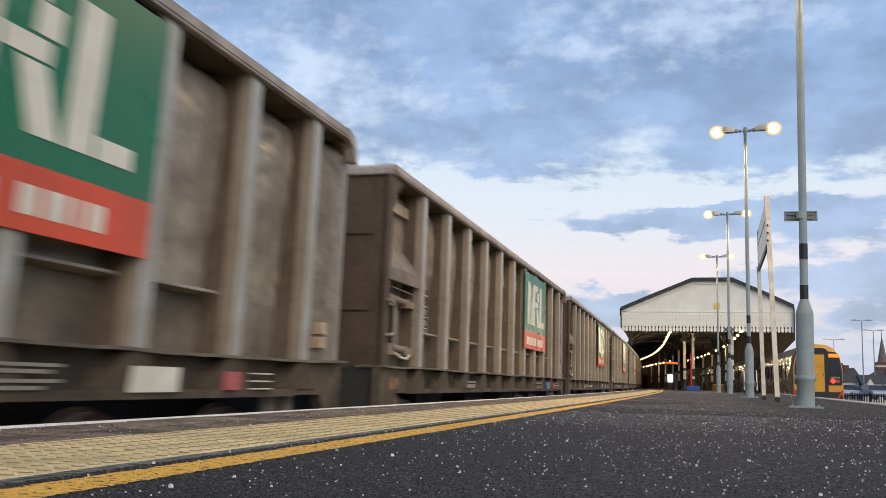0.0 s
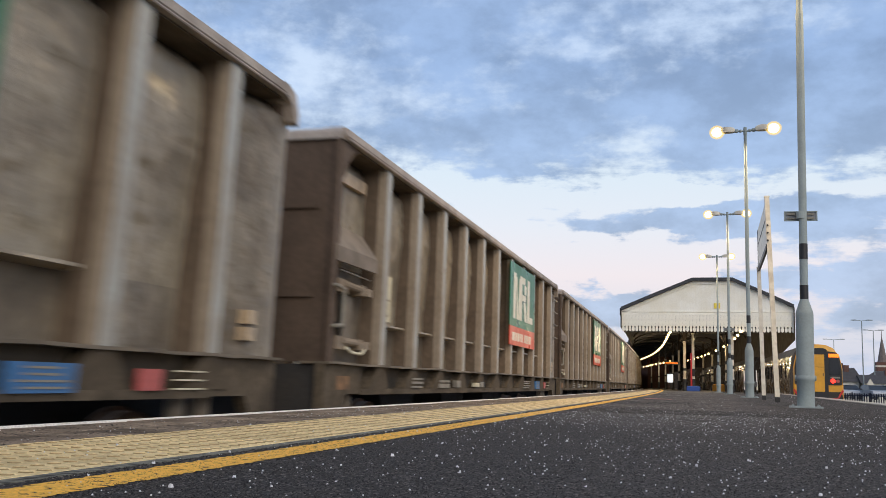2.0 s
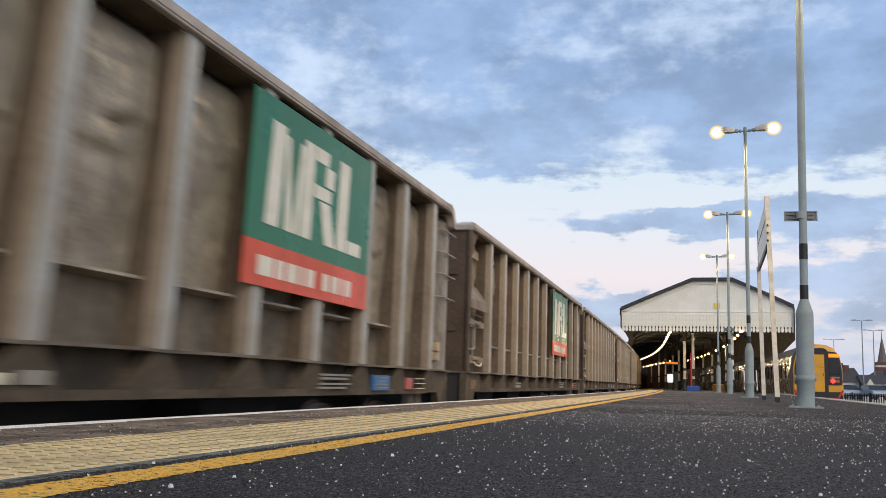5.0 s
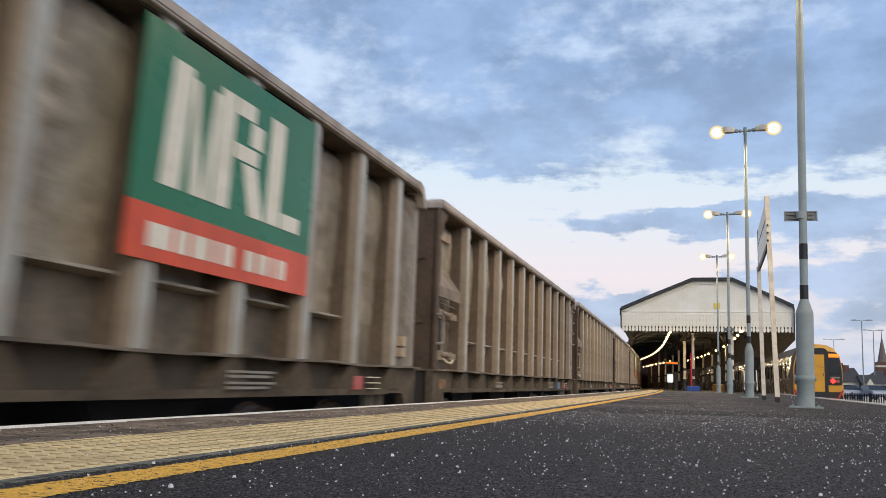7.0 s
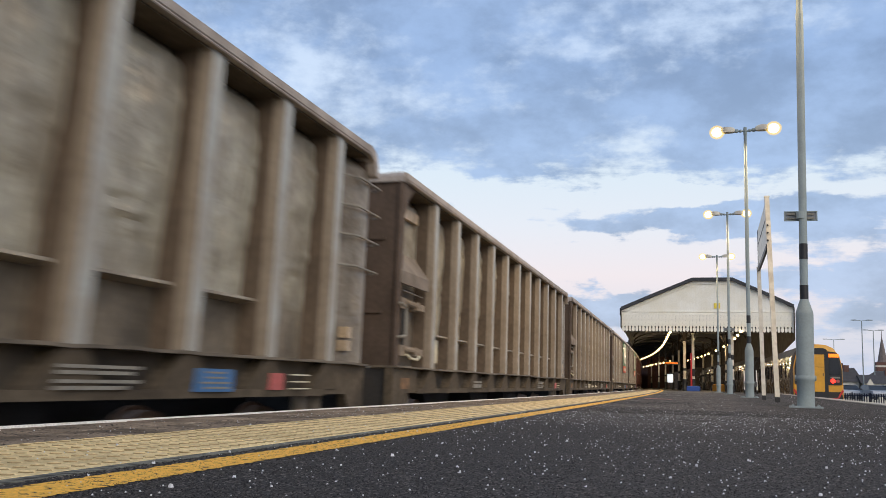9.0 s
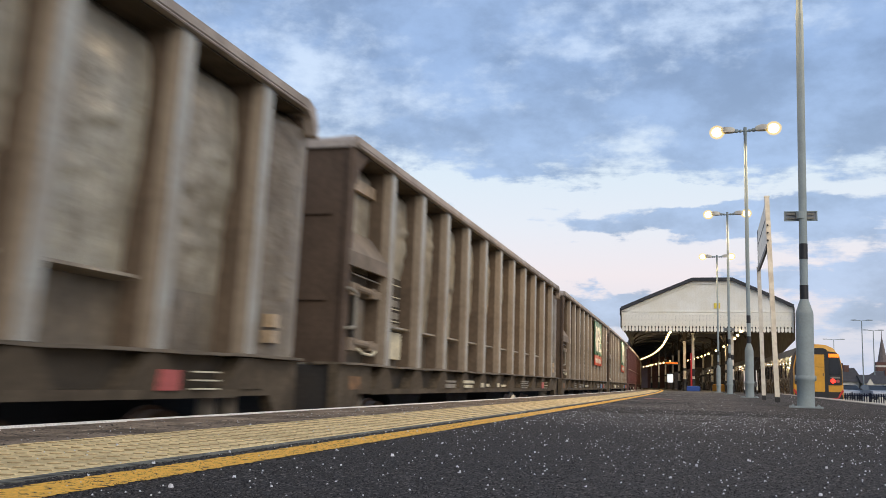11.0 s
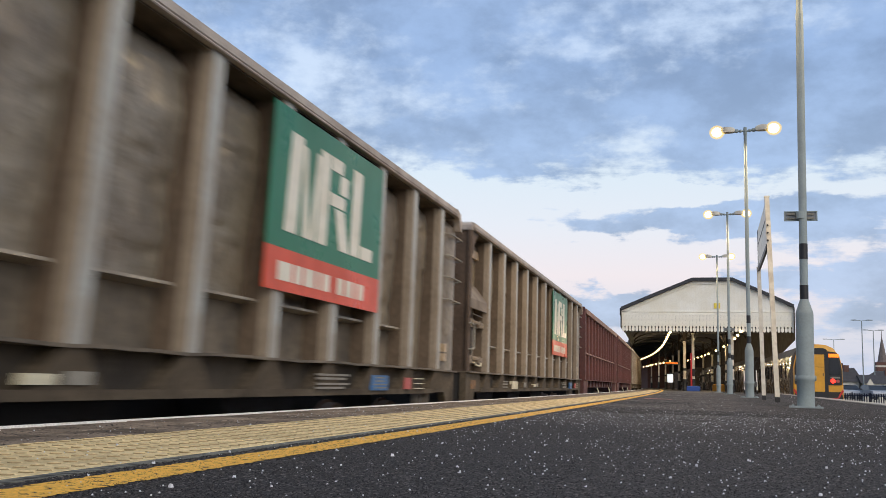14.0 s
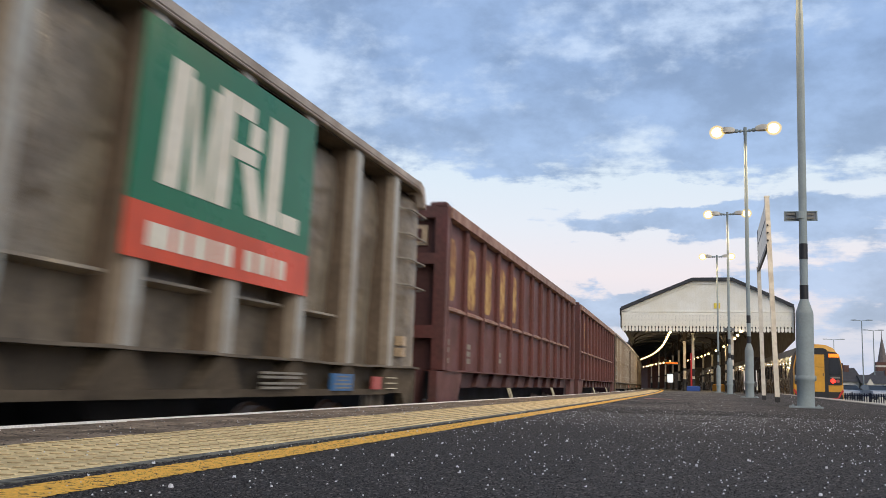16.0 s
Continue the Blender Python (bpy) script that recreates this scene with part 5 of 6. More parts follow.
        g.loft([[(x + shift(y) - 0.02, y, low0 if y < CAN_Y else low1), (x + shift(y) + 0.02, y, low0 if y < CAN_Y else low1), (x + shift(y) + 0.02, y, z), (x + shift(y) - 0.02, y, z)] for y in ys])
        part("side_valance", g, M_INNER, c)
    # arched trusses under the roof
    for k in range(7):
        y = CAN_Y + 4 + k * 9
        g = Geo()
        for x0 in (CAN_L + 0.3, -0.6):
            mid, half = x0 + 2.6, 2.6
            arc = [(mid - half * math.cos(math.pi * q / 10) + shift(y), y, 4.55 + 0.9 * math.sin(math.pi * q / 10)) for q in range(11)]
            g.pipe(arc, 0.06, 6)
        part("arched_truss", g, M_DARK, c)
    part("notice", Geo().box(0.75, 1.15, CAN_Y - 0.03, CAN_Y - 0.005, 5.4, 5.75), M_OCHRE_BRIGHT, c, "small yellow notice")
    g = Geo()
    g.box(CAN_L - 0.12, CAN_L - 0.02, CAN_Y - 0.15, CAN_Y + 0.1, 4.9, 5.4)
    part("gutter_end", g, M_BLACK, c)
    return c


build_canopy()


def build_column(x, y, bands=((1.45, 1.66),), r=0.10, cream=3.5):
    c = thing("canopy_column", "cream iron canopy column with black painted bands", "column", pose(x, y, 0), group="canopy columns")
    g = Geo()
    g.lathe([(r * 1.25, 0.82), (r * 1.05, 0.88), (r, 1.0), (r * 0.9, cream - 0.12), (r * 1.25, cream - 0.08), (r * 1.3, cream - 0.02), (r, cream)], 12)
    part("shaft", g, M_CREAM, c, smooth=True)
    g = Geo()
    g.lathe([(r * 1.8, 0), (r * 1.7, 0.15), (r * 1.3, 0.22), (r * 1.3, 0.82)], 12)
    part("black_foot", g, M_BLACK, c, smooth=True)
    for z0, z1 in bands:
        g = Geo()
        g.lathe([(r * 1.12, z0), (r * 1.12, z1)], 12)
        part("black_band", g, M_BLACK, c, smooth=True)
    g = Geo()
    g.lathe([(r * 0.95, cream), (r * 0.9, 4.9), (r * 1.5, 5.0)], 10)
    part("capital", g, M_INNER, c, "dark upper shaft", smooth=True)
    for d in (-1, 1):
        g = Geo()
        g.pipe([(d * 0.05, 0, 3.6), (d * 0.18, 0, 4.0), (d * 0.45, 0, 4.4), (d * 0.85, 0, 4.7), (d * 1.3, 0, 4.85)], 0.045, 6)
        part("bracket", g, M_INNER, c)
    return c


for x, y in ((-11.09, 175), (-8.99, 160), (-7.23, 146), (-5.59, 132), (-4.22, 118), (-3.01, 105), (-2.04, 90)):
    build_column(x, y)
build_column(-1.24, 72, ((1.42, 1.60),), 0.11)
for x, y in ((0.07, 110), (0.92, 100), (1.49, 92), (1.80, 80)):
    build_column(x, y, ((1.45, 1.66), (2.1, 2.35)))
build_column(1.87, 66.6, ((1.5, 1.72), (2.1, 2.42)), 0.115, 3.9)


def build_lamp_string(name, label, pts, r, count):
    s = thing(name, label, "lights")
    g = Geo()
    P = [Vector(p) for p in pts]
    g.pipe([p + Vector((0, 0, r)) for p in P], 0.02, 6)
    part("cable", g, M_BLACK, s)
    me = Geo().ball((0, 0, 0), r, r, r, 8, 5).mesh("bulb")
    me.materials.append(M_BULB)
    runs = [(b - a).length for a, b in zip(P, P[1:])]
    for i in range(count):
        d, k = i / (count - 1) * sum(runs) * 0.9999, 0
        while d > runs[k]:
            d, k = d - runs[k], k + 1
        q = P[k].lerp(P[k + 1], d / runs[k])
        part("bulb", me, None, s, at=Matrix.Translation(q))


build_lamp_string("canopy_lamps", "curved row of warm glowing lamps under the canopy edge", [(-2.03, 65.6, 3.80), (-2.25, 68.6, 3.78), (-2.74, 77.1, 3.78), (-3.43, 88, 3.78), (-4.55, 102, 3.78), (-5.71, 114, 3.78), (-7.13, 126, 3.78), (-9.07, 140.7, 3.78)], 0.09, 24)
build_lamp_string("canopy_lamps", "sparser row of warm glowing lamps down the canopy", [(2.42, 65.6, 3.9), (2.40, 68.5, 3.9), (2.30, 76.5, 3.9), (1.83, 90, 3.9), (1.29, 100, 3.9), (0.23, 115.8, 3.9), (-0.71, 126, 3.9), (-2.45, 144, 3.9)], 0.10, 17)
build_lamp_string("canopy_lamps", "far row of small warm lamps round the bend", [(-9.76, 149, 3.0), (-7.7, 140, 3.0), (-6.05, 126.5, 3.0), (-4.79, 119.6, 3.0), (-3.42, 109.5, 3.0)], 0.09, 12)
# light of the canopy's lamps
for y in (69, 80, 95, 112, 132):
    for x in (-2.3, 1.1):
        ld = bpy.data.lights.new("canopy_lamp_light", "POINT")
        ld.energy, ld.color, ld.shadow_soft_size = 210, (1.0, 0.74, 0.42), 0.2
        lo = new("canopy_lamp_light", ld)
        lo.matrix_world = pose(x + shift(y), y, 3.7)


def build_building():
    b = thing("station_building", "dark red brick station building under the canopy", "station building")
    g = Geo()
    g.loft([[(a + shift(y), y, 0.0), (a + 3.2 + shift(y), y, 0.0), (a + 3.2 + shift(y), y, 4.7), (a + shift(y), y, 4.7)] for a, y in ((-0.7, 150), (-0.7, 165), (-0.7, 180), (-0.7, 198))])
    part("wall", g, M_BRICK, b)
    return b


build_building()


def build_waiting_room():
    w = thing("waiting_room", "small brick waiting room with a dark door", "waiting room", pose(0.66, 150, 0))
    part("wall", Geo().box(-2.4, 2.2, 0, 9, 0, 3.6), M_BRICK, w)
    part("roof", Geo().box(-2.55, 2.35, -0.15, 9.1, 3.6, 3.7), M_ROOF, w)
    d = part("door", Geo().box(-0.45, 0.45, -0.05, 0.0, 0, 2.05), M_NAVY, w, "dark blue door")
    for x in (-0.55, 0.45):
        part("jamb", Geo().box(x, x + 0.1, -0.07, 0.0, 0, 2.15), M_CREAM, w)
    part("lintel", Geo().box(-0.45, 0.45, -0.07, 0.0, 2.05, 2.15), M_CREAM, w)
    part("notice", Geo().box(-1.45, -0.95, -0.03, 0.0, 1.5, 2.0), M_WHITE, w, "white notice")


build_waiting_room()


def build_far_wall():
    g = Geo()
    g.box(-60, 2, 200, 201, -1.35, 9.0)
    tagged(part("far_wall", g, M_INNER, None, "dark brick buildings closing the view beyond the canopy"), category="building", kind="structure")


build_far_wall()


def build_dmu():
    """The rear end of a diesel unit standing at the other platform face."""
    d = thing("diesel_train", "yellow-ended diesel passenger train standing at the platform, tail lamps lit", "train", pose(5.98, 56.0, -0.12, 0, 0, 1.2))
    sec = [(-1.34, -0.55), (-1.36, 0.3), (-1.36, 1.5), (-1.21, 2.2), (-0.86, 2.64), (-0.48, 2.80), (0, 2.84), (0.48, 2.80), (0.86, 2.64), (1.21, 2.2), (1.36, 1.5), (1.37, 0.3), (1.34, -0.55)]
    sec = [(x * 0.93, z) for x, z in sec]
    for k in range(4):
        mid = k * 23.4 + 11.7
        here = pose(-0.012 * mid - 0.0006 * mid * mid * (k > 0), k * 23.4, 0, 0, 0, math.degrees(0.0007 * mid * (k > 0)))
        g = Geo()
        g.loft([[(x, y, z) for x, z in sec] for y in (0.10, 22.9)])
        part("coach_body", g, M_DMU_SIDE, d, "dark glossy coach side", at=here)
        g = Geo()
        cap = [(x, z) for x, z in sec if z > 2.1]
        g.loft([[(x * 1.005, y, z + 0.01) for x, z in cap] for y in (0.13, 22.9)], close=False, caps=False)
        part("coach_roof", g, M_SILVER, d, "pale coach roof", at=here)
        for i in range(9):
            g = Geo()
            yy = 2.5 + i * 2.2
            g.prism([(yy, 1.05), (yy + 1.5, 1.05), (yy + 1.5, 1.85), (yy, 1.85)], -1.29, -1.25, "x")
            part("side_window", g, M_GLASS_DARK, d, at=here)
    # yellow cab end, edges rounded
    g = Geo()
    g.loft([[(x * f, y, (z - 1.1) * f + 1.1) for x, z in sec] for f, y in ((0.955, 0.0), (0.99, 0.04), (1.0, 0.12))])
    part("cab_end", g, M_DMU_YELLOW, d, "yellow cab end", smooth=True)
    def plate(name, x0, x1, z0, z1, y, m, label=""):
        g = Geo()
        g.box(x0, x1, y, y + 0.05, z0, z1)
        return part(name, g, m, d, label)
    g = Geo().prism([(-0.50, -0.2), (0.50, -0.2), (0.50, 2.42), (0.42, 2.56), (0.28, 2.62), (-0.28, 2.62), (-0.42, 2.56), (-0.50, 2.42)], -0.12, 0.02, "y")
    part("gangway_surround", g, M_BLACK, d, "black rubber gangway surround")
    door = part("gangway_door", Geo().cbox(-0.31, 0.31, -0.15, -0.12, 0.30, 2.28, 0.012), M_DMU_YELLOW, d, "yellow gangway door")
    part("door_handle", Geo().box(0.22, 0.26, -0.17, -0.15, 1.15, 1.3), M_BLACK, door)
    part("door_seam", Geo().box(-0.31, 0.31, -0.153, -0.149, 1.60, 1.62), M_BLACK, door)
    for sx in (-1, 1):
        g = Geo().prism([(sx * 0.505, 0.66), (sx * 1.14, 0.66), (sx * 1.19, 0.72), (sx * 1.19, 1.55), (sx * 1.10, 2.08), (sx * 0.96, 2.40), (sx * 0.505, 2.46)], -0.03, 0.02, "y")
        part("window_mask", g, M_BLACK, d, "black mask round the cab window")
        g = Geo().prism([(sx * 0.57, 1.20), (sx * 1.10, 1.20), (sx * 1.10, 1.58), (sx * 1.02, 2.08), (sx * 0.57, 2.08)], -0.042, -0.03, "y")
        part("cab_window", g, M_GLASS_DARK, d)
        part("tail_lamp", Geo().tube((sx * 0.74, -0.06, 0.88), (sx * 0.74, -0.02, 0.88), 0.125, 0.125, 14), M_TAIL, d, "glowing red tail lamp")
        part("marker_lamp", Geo().tube((sx * 0.99, -0.06, 0.88), (sx * 0.99, -0.02, 0.88), 0.09, 0.09, 14), M_PINK, d)
        part("grab_rail", Geo().tube((sx * 1.235, -0.02, 0.75), (sx * 1.235, -0.02, 1.5), 0.012, 0.012, 6), M_LABEL, d)
        part("skirt_edge", Geo().prism([(sx * 1.0, -0.08), (sx * 1.26, 0.34), (sx * 1.26, 0.40), (sx * 1.18, 0.40), (sx * 0.94, -0.02), (sx * 0.5, -0.02), (sx * 0.5, -0.08)], -0.05, 0.0, "y"), M_REDPAINT, d, "orange-red line round the valance")
    plate("unit_plate", 0.62, 1.1, 1.02, 1.11, -0.045, M_LABEL, "pale blank strip")
    plate("destination_display", 0.55, 1.06, 2.14, 2.33, -0.055, M_DEST, "lit amber display")
    part("valance", Geo().prism([(-1.1, -0.5), (1.1, -0.5), (1.22, 0.02), (1.16, 0.30), (-1.16, 0.30), (-1.22, 0.02)], -0.04, 0.02, "y"), M_DARK, d, "dark cab valance")
    part("coupler", Geo().box(-0.16, 0.16, -0.45, 0.0, -0.42, -0.14).tube((0, -0.5, -0.28), (0, -0.44, -0.28), 0.19, 0.17, 14), M_DARK, d)
    g = Geo()
    g.box(-1.2, 1.2, 0.0, 0.3, -0.75, -0.5)
    g.box(-0.6, 0.6, -0.1, 22, -0.75, -0.55)
    part("underframe", g, M_DARK, d)
    return d


build_dmu()


def simple(name, label, cat, geo, m, at=None):
    ob = part(name, geo, m, None, label, at=at)
    tagged(ob, label, cat)
    return ob


simple("grit_bin", "blue plastic grit bin standing on the platform", "grit bin", Geo().cbox(-0.43, 0.43, -0.3, 0.3, 0, 0.34, 0.06), M_BLUEBOX, pose(-0.6, 67.0, 0))
simple("red_post", "slim red post beside the blue bin", "post", Geo().lathe([(0.06, 0), (0.06, 2.5), (0.02, 2.55)], 12), M_REDPAINT, pose(-0.74, 67.6, 0))
build_column(-0.62, 68.3, ((1.0, 1.5),), 0.10, 3.9)
poster = thing("poster_case", "small white backlit poster case on two legs", "poster case", pose(-2.67, 85, 0))
part("screen", Geo().box(-0.22, 0.22, -0.06, 0.06, 0.62, 1.32), M_SCREEN, poster, "glowing white poster")
for x in (-0.18, 0.18):
    part("leg", Geo().box(x - 0.03, x + 0.03, -0.03, 0.03, 0, 0.55), M_BLACK, poster)
sign = thing("departure_sign", "amber lit departure sign hung from the canopy", "sign", pose(-2.5, 84, 0))
part("housing", Geo().box(-0.6, 0.6, -0.1, 0.1, 2.1, 2.36), M_BLACK, sign)
part("display", Geo().box(-0.5, 0.5, -0.12, -0.1, 2.19, 2.27), M_DEST, sign, "row of amber light")
for x in (-0.5, 0.5):
    part("hanger", Geo().tube((x, 0, 2.36), (x, 0, 6.5), 0.02, 0.02, 6), M_BLACK, sign)
seat = thing("platform_trolley", "pale steel luggage trolley parked on the platform", "trolley", pose(2.33, 52.0, 0))
for x in (-0.3, 0.3):
    part("frame_leg", Geo().pipe([(x, -0.3, 0.1), (x, 0.1, 1.15), (x, 0.3, 1.15)], 0.03, 8), M_WHITE, seat)
part("panel", Geo().cbox(-0.3, 0.3, -0.28, 0.3, 0.35, 0.62, 0.03), M_SILVER, seat)
for x in (-0.3, 0.3):
    part("wheel", Geo().tube((x - 0.03, -0.25, 0.1), (x + 0.03, -0.25, 0.1), 0.1, 0.1, 12), M_TYRE, seat)
simple("yellow_bin", "yellow plastic grit bin beside the canopy columns", "grit bin", Geo().cbox(-0.45, 0.45, -0.35, 0.35, 0, 0.55, 0.08), M_DMU_YELLOW, pose(1.15, 78, 0))

# ---- car park, houses and church beyond ----


def build_car(x, y, rz, m):
    c = thing("parked_car", "parked car in the station car park", "car", pose(x, y, -0.55, 0, 0, rz), group="parked cars")
    low = [(-2.1, 0.3), (-2.15, 0.6), (-2.0, 0.85), (-1.2, 0.95), (1.7, 0.98), (2.05, 0.85), (2.1, 0.55), (2.05, 0.3)]
    g = Geo().prism(low, -0.82, 0.82, "x")
    part("body", g, m, c)
    g = Geo()
    g.loft([[(sx * wx, y0, z) for sx, y0 in ((-1, a), (1, a), (1, b), (-1, b))] for wx, a, b, z in ((0.80, -1.25, 1.75, 0.95), (0.66, -0.45, 1.2, 1.42))])
    part("cabin", g, M_GLASS_DARK, c)
    part("roof", Geo().box(-0.67, 0.67, -0.5, 1.22, 1.42, 1.46), m, c)
    for yy in (-1.3, 1.3):
        for sx in (-1, 1):
            g = Geo().tube((sx * 0.66, yy, 0.32), (sx * 0.84, yy, 0.32), 0.32, 0.32, 16)
            part("wheel", g, M_TYRE, c)
    return c


for i, (x, y) in enumerate(((12.3, 106), (14.4, 108), (16.3, 105), (17.9, 109), (19.8, 106), (15.6, 116), (18.8, 117))):
    build_car(x, y, 9 * (i % 3) - 6, M_CARS[(0, 2, 0, 1, 2, 0, 1)[i]])


def build_street_lamp(x, y, h, arm):
    s = thing("street_lamp", "tall thin grey car park lamp with two arms", "street lamp", pose(x, y, -1.3), group="car park lamps")
    part("pole", Geo().tube((0, 0, 0), (0, 0, h), 0.085, 0.05, 8), M_GREY, s)
    for sx in (-1, 1):
        part("arm", Geo().tube((0, 0, h), (sx * arm, 0, h + 0.1), 0.035, 0.035, 6).box(*sorted((sx * (arm - 0.3), sx * (arm + 0.35))), -0.12, 0.12, h + 0.04, h + 0.15), M_GREY, s)


build_street_lamp(18.4, 125, 9.9, 0.85)
build_street_lamp(22.0, 140, 9.6, 0.95)
build_street_lamp(20.7, 170, 9.8, 1.3)


def build_fence():
    f = thing("boundary_fence", "low dark metal fence along the car park", "fence")
    for z in (-0.8, -0.12):
        part("fence_rail", Geo().box(8.5, 30, 95.0, 95.06, z - 0.05, z + 0.05), M_NAVY, f)
    for i in range(15):
        x = 8.5 + i * 1.5
        part("fence_post", Geo().box(x - 0.06, x + 0.06, 95.06, 95.16, -1.35, 0.16), M_NAVY, f)
    for i in range(105):
        x = 8.6 + i * 0.2
        part("fence_slat", Geo().box(x - 0.055, x + 0.055, 94.96, 95.0, -1.2, 0.06 + 0.03 * (i % 2)), M_NAVY, f)


build_fence()


def build_house(x, y, wx, dy, hw, hr, hip=0.0):
    h = thing("house", "low distant pale building with a dark slate roof", "house", pose(x, y, -1.35), group="houses beyond the car park")
    part("wall", Geo().box(-wx / 2, wx / 2, 0, dy, 0, hw), M_BOARD, h)
    e = 0.35
    lo = [(-wx / 2 - e, -e, hw), (wx / 2 + e, -e, hw), (wx / 2 + e, dy + e, hw), (-wx / 2 - e, dy + e, hw)]
    ridge = [(-wx / 2 - e + hip, dy / 2, hr), (wx / 2 + e - hip, dy / 2, hr)]
    part("roof", Geo().add(lo + ridge, [(3, 2, 1, 0), (0, 1, 5, 4), (2, 3, 4, 5), (1, 2, 5), (3, 0, 4)]), M_SLATE, h)
    part("chimney", Geo().box(wx * 0.2, wx * 0.2 + 0.6, dy / 2 - 0.3, dy / 2 + 0.3, hr - 0.6, hr + 0.7), M_BRICK, h)
    for i in range(max(2, int(wx / 2))):
        xx = -wx / 2 + 0.5 + i * 1.8
        if xx + 0.9 < wx / 2:
            part("window", Geo().box(xx, xx + 0.8, -0.05, 0, hw - 1.4, hw - 0.4), M_GLASS_DARK, h)


build_house(16.6, 132, 4.6, 6, 2.8, 4.2, 1.2)
build_house(21.3, 130, 4.2, 7, 2.6, 3.7, 0.0)
build_house(25.5, 138, 5.0, 7, 2.9, 4.4, 1.5)
build_house(19.0, 160, 8.0, 8, 3.4, 5.2, 0.5)
build_house(29.5, 165, 9.0, 8, 3.2, 4.9, 2.0)


def build_warning_sign():
    s = thing("road_sign", "white triangular road sign on a post in the car park", "sign", pose(18.05, 118, -1.35))
    part("post", Geo().tube((0, 0, 0), (0, 0, 2.9), 0.04, 0.04, 8), M_GREY, s)
    part("plate", Geo().prism([(-0.45, 2.3), (0.45, 2.3), (0, 3.05)], -0.06, -0.04, "y"), M_WHITE, s)


build_warning_sign()


def build_church():
    c = thing("church", "distant church tower with a dark pointed spire", "church", pose(49.3, 300, -1.4))
    part("tower", Geo().box(-1.9, 1.9, -1.9, 1.9, 0, 10.0), M_BRICK, c, "banded brick tower")
    for z in (5.2, 7.0, 8.6):
        part("band", Geo().box(-1.93, 1.93, -1.93, 1.93, z, z + 0.5), M_CREAM, c)
    part("spire", Geo().lathe([(1.35, 10.0), (0.08, 17.2)], 8), M_STONE, c)
    part("finial", Geo().tube((0, 0, 17.0), (0, 0, 19.0), 0.1, 0.05, 6), M_STONE, c)


build_church()

# ---- platform edge pieces: coping slabs and tactile slabs ----


def build_edge_pieces():
    rnd = random.Random(4)
    # coping slabs
    L = 0.9
    meshes = []
    for k in range(3):
        g = Geo()
        g.cbox(EDGE_X, EDGE_X + 0.345 + 0.008 * k, -L / 2 + 0.004, L / 2 - 0.004, -0.09, 0.0, 0.008)
        me = g.mesh("coping_slab")
        me.materials.append(M_COPING)
        meshes.append(me)
    for i in range(96):
        s = -9.4 + i * L
        part("coping_slab", meshes[i % 3], None, PLATFORM, at=Matrix.Translation((bend(s), s, rnd.uniform(-0.006, 0.0))) @ Matrix.Rotation(math.atan(BEND * max(s, 0)) + rnd.uniform(-0.002, 0.002), 4, "Z"))
    # tactile slabs with staggered blisters
    wdt = TACT_1 - TACT_0
    g = Geo()
    g.cbox(0, wdt, -wdt / 2 + 0.003, wdt / 2 - 0.003, -0.05, 0.004, 0.003)
    across, along = wdt / 7, wdt / 10
    for a in range(7):
        for b in range(10):
            x, y = across * (a + 0.5), -wdt / 2 + along * (b + 0.25 + 0.5 * (a % 2))
            g.lathe([(0.021, 0.0035), (0.018, 0.0068), (0.009, 0.0088)], 9, (x, y))
    me = g.mesh("tactile_slab")
    me.materials.append(M_TACTILE)
    me.materials.append(M_BLISTER_SHADE)
    for p in me.polygons:  # shade painted on the blister flanks turned towards the camera
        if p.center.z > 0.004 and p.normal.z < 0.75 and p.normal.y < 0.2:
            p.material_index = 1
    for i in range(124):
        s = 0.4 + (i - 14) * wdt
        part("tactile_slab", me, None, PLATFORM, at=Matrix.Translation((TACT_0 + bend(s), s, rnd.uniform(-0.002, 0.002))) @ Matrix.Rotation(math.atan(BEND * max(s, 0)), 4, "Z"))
    g = Geo()
    ribbon(g, EDGE_X + 0.385, TACT_0 - 0.03, -0.09, -0.003, STATIONS)
    part("infill_strip", g, M_COPING, PLATFORM, "patchy brown infill between coping and warning slabs")
    g = Geo()
    ribbon(g, TACT_1, TACT_1 + 0.055, -0.06, 0.0025, STATIONS)
    part("bedding_strip", g, M_MORTAR, PLATFORM, "grey-green cement bedding strip")
    # the yellow line, a ragged painted ribbon
    g = Geo()
    v, f = [], []
    s, n = -9.0, 0
    while s < 110:
        w0, w1 = LINE_0 + rnd.uniform(-0.008, 0.006), LINE_1 + rnd.uniform(-0.006, 0.008)
        v += [(w0 + bend(s), s, 0.002), (w1 + bend(s), s, 0.002)]
        n += 1
        s += 0.3 if s < 0.8 else 0.018 if s < 9 else 0.06 if s < 15 else 0.3 if s < 40 else 1.0
    f = [(2 * i, 2 * i + 1, 2 * i + 3, 2 * i + 2) for i in range(n - 1)]
    g.add(v, f)
    part("yellow_line", g, M_YELLOW, PLATFORM, "worn yellow painted line")


build_edge_pieces()
part("red_line", Geo().box(-1.13, -0.60, 19.9, 20.35, -0.01, 0.002), M_PINK, PLATFORM, "faded red painted patch")


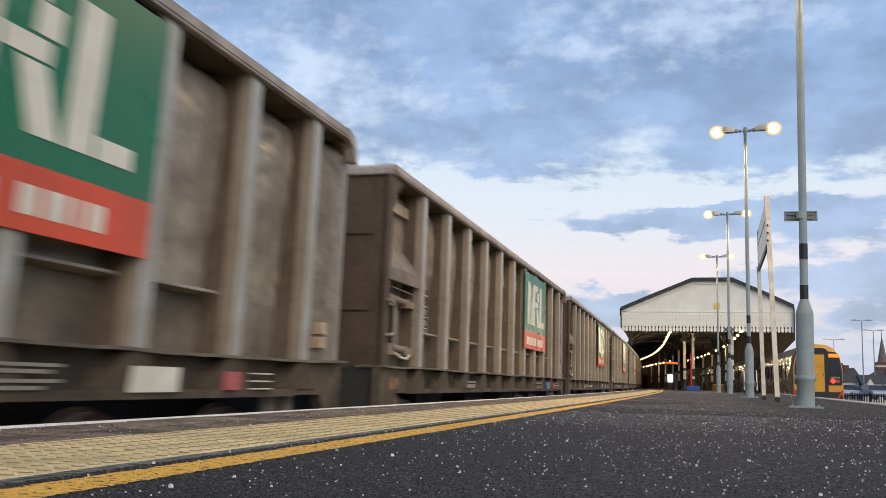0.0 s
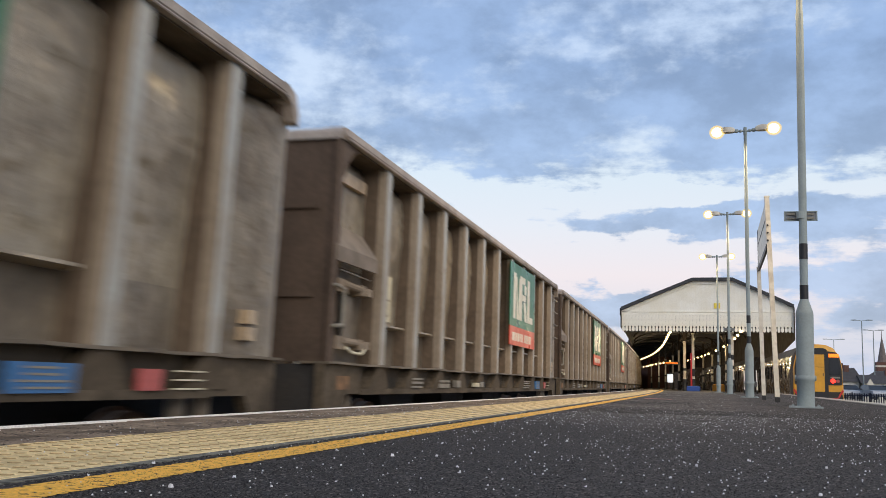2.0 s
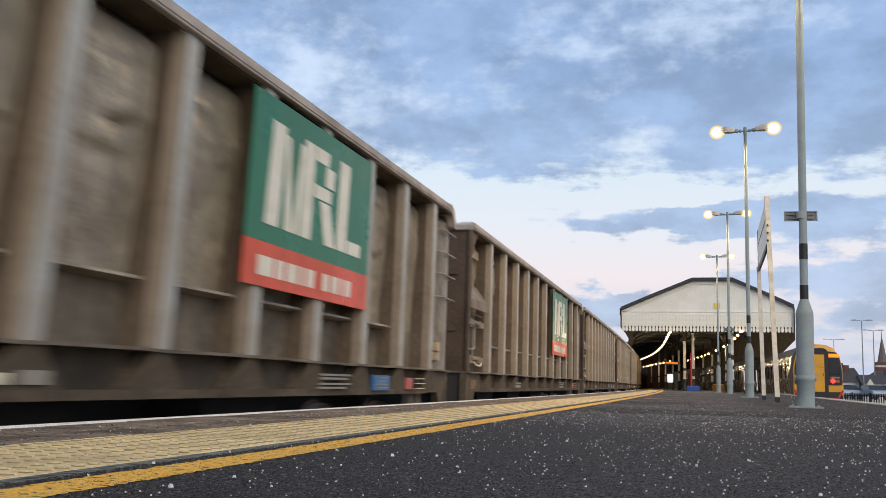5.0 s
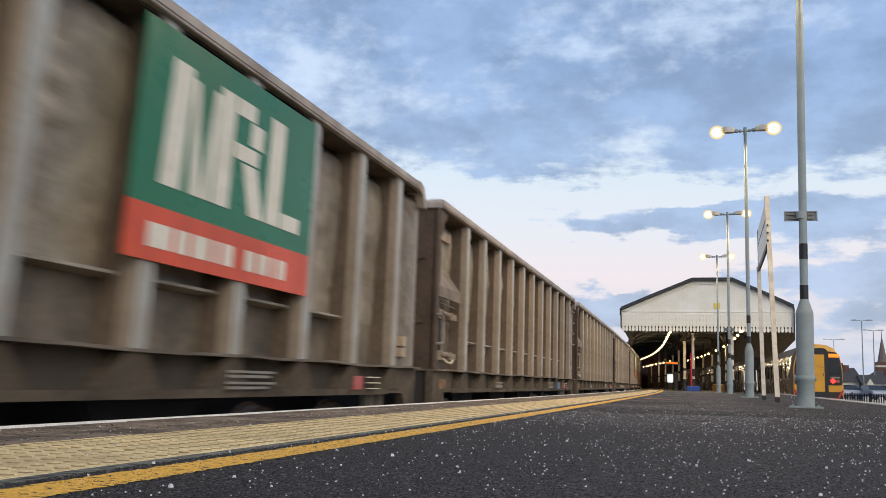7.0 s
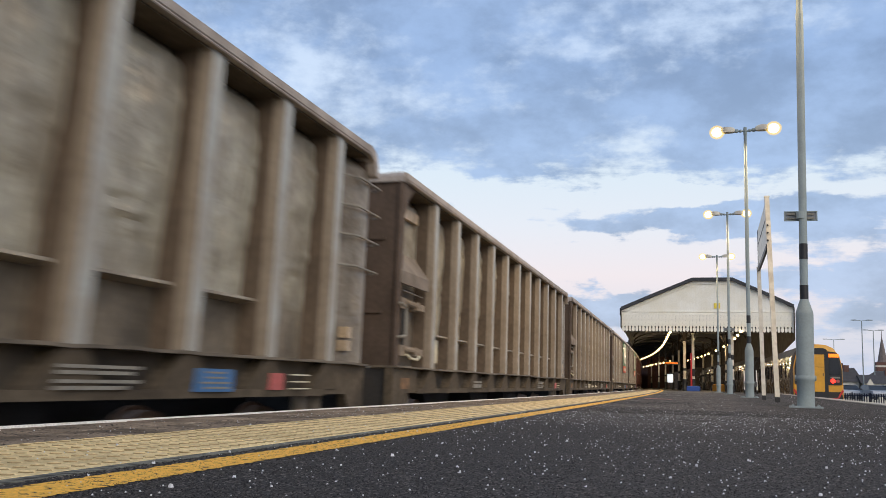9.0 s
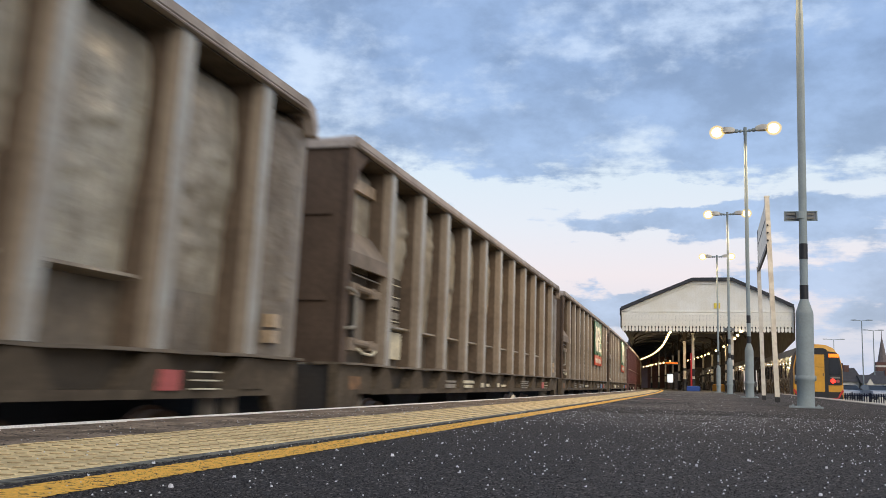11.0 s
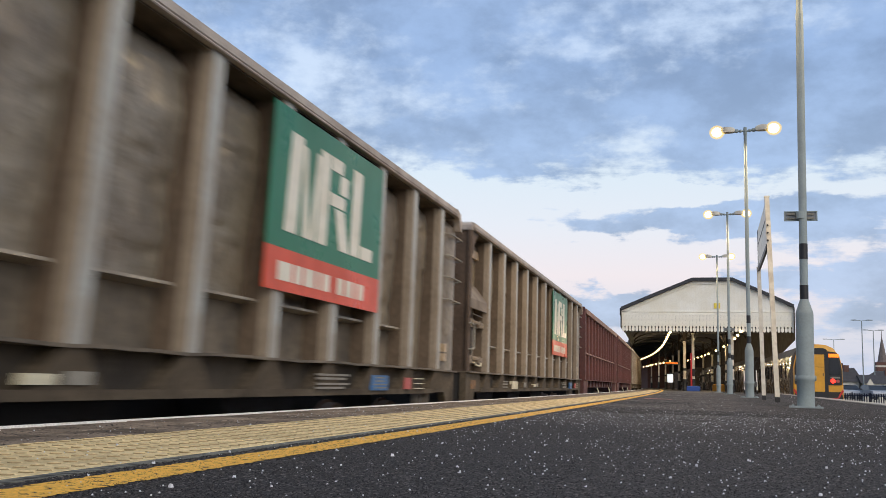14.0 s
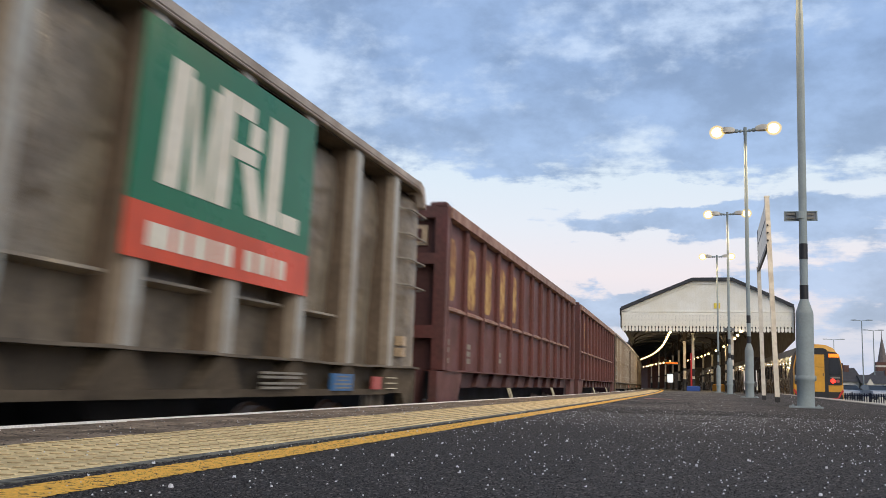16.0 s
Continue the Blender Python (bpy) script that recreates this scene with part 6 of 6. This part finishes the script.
def build_grit():
    rnd = random.Random(9)
    g = Geo()
    for i in range(13000):
        p = rnd.random()
        y = rnd.uniform(1.5, 5.0) if p < 0.16 else abs(rnd.gauss(6.6, 2.3)) + 1.5 if p < 0.62 else 6 + 34 * rnd.random() ** 1.5
        if y > 9 and rnd.random() < 0.45:
            continue
        x = rnd.uniform(-2.9, 3.0 + 0.03 * y)
        if x < TACT_1 and rnd.random() < 0.65:
            continue
        r = rnd.uniform(0.0010, 0.0030) * (rnd.uniform(1.5, 2.4) if rnd.random() < 0.08 else 1)
        a = rnd.uniform(0, 3)
        pts = [(x + r * math.cos(a + k * 1.257) * rnd.uniform(0.7, 1.3), y + r * math.sin(a + k * 1.257) * rnd.uniform(0.7, 1.3), 0.0) for k in range(5)]
        z = 0.0 if not (TACT_0 < x < TACT_1) else 0.004
        top = [(p[0] * 0.65 + x * 0.35, p[1] * 0.65 + y * 0.35, z + r * rnd.uniform(0.7, 1.5)) for p in pts]
        g.loft([[(p[0], p[1], z) for p in pts], top])
    tagged(part("de_icing_grit", g, M_GRIT, label="white de-icing grit scattered over the asphalt"), category="grit", kind="stuff")



def build_chippings():
    """Stones of the asphalt's wearing course that stand proud, also through the yellow paint."""
    rnd = random.Random(21)
    v, f = [], []

    def stone(x, y, r, h, z=-0.0008):
        b, a = len(v), rnd.uniform(0, 3)
        for k in range(4):
            q = r * rnd.uniform(0.7, 1.3)
            v.append((x + q * math.cos(a + k * 1.5708), y + q * math.sin(a + k * 1.5708), z))
        v.append((x + rnd.uniform(-0.4, 0.4) * r, y + rnd.uniform(-0.4, 0.4) * r, z + h))
        for k in range(4):
            f.append((b + k, b + (k + 1) % 4, b + 4))
    for i in range(90000):
        y = 1.45 + 9.5 * rnd.random() ** 2.0
        x = rnd.uniform(LINE_1, 0.2 * y + 0.35)
        stone(x, y, rnd.uniform(0.0022, 0.0048), rnd.uniform(0.0012, 0.0034))
    for i in range(30000):
        y = 9.0 + 36 * rnd.random() ** 1.5
        x = rnd.uniform(LINE_1 + bend(y), 0.2 * y + 0.35)
        stone(x, y, rnd.uniform(0.004, 0.012), rnd.uniform(0.002, 0.006))
    for i in range(10500):
        y = 1.9 + 15 * rnd.random() ** 1.6
        x = rnd.uniform(TACT_1 + 0.03, LINE_1 + 0.02)
        if x > LINE_0 and rnd.random() < 0.5:
            continue
        stone(x, y, rnd.uniform(0.003, 0.007), rnd.uniform(0.0030, 0.0042) if x > LINE_0 else rnd.uniform(0.002, 0.0045))
    for i in range(1700):
        y = 2.2 + 16 * rnd.random() ** 1.6
        stone(rnd.uniform(EDGE_X + 0.06, TACT_0 + 0.01) + bend(y), y, rnd.uniform(0.004, 0.010), rnd.uniform(0.0012, 0.0028), -0.003)
    me = bpy.data.meshes.new("asphalt_chippings")
    me.from_pydata(v, [], f)
    tagged(part("asphalt_chippings", me, M_CHIPS, label="dark grey chippings standing proud of the asphalt"), category="chippings", kind="stuff")


build_grit()
build_chippings()


def motions():
    for n, w in TRAIN.items():
        rows = [(k * 0.5, wagon_pose(U0 + PITCH_M * n + SLACK.get(n, 0.0) - SPEED * k * 0.5)) for k in range(33)]
        walk(w, rows)
    turn = SPEED / 0.46
    for n, w in TRAIN.items():
        for b in w.children:
            if not b.name.startswith("bogie"):
                continue
            for ws in b.children:
                at = ws.matrix_basis.translation.copy()
                walk(ws, [(k / 15, Matrix.Translation(at) @ Matrix.Rotation(turn * k / 15, 4, "X")) for k in range(241)])


motions()
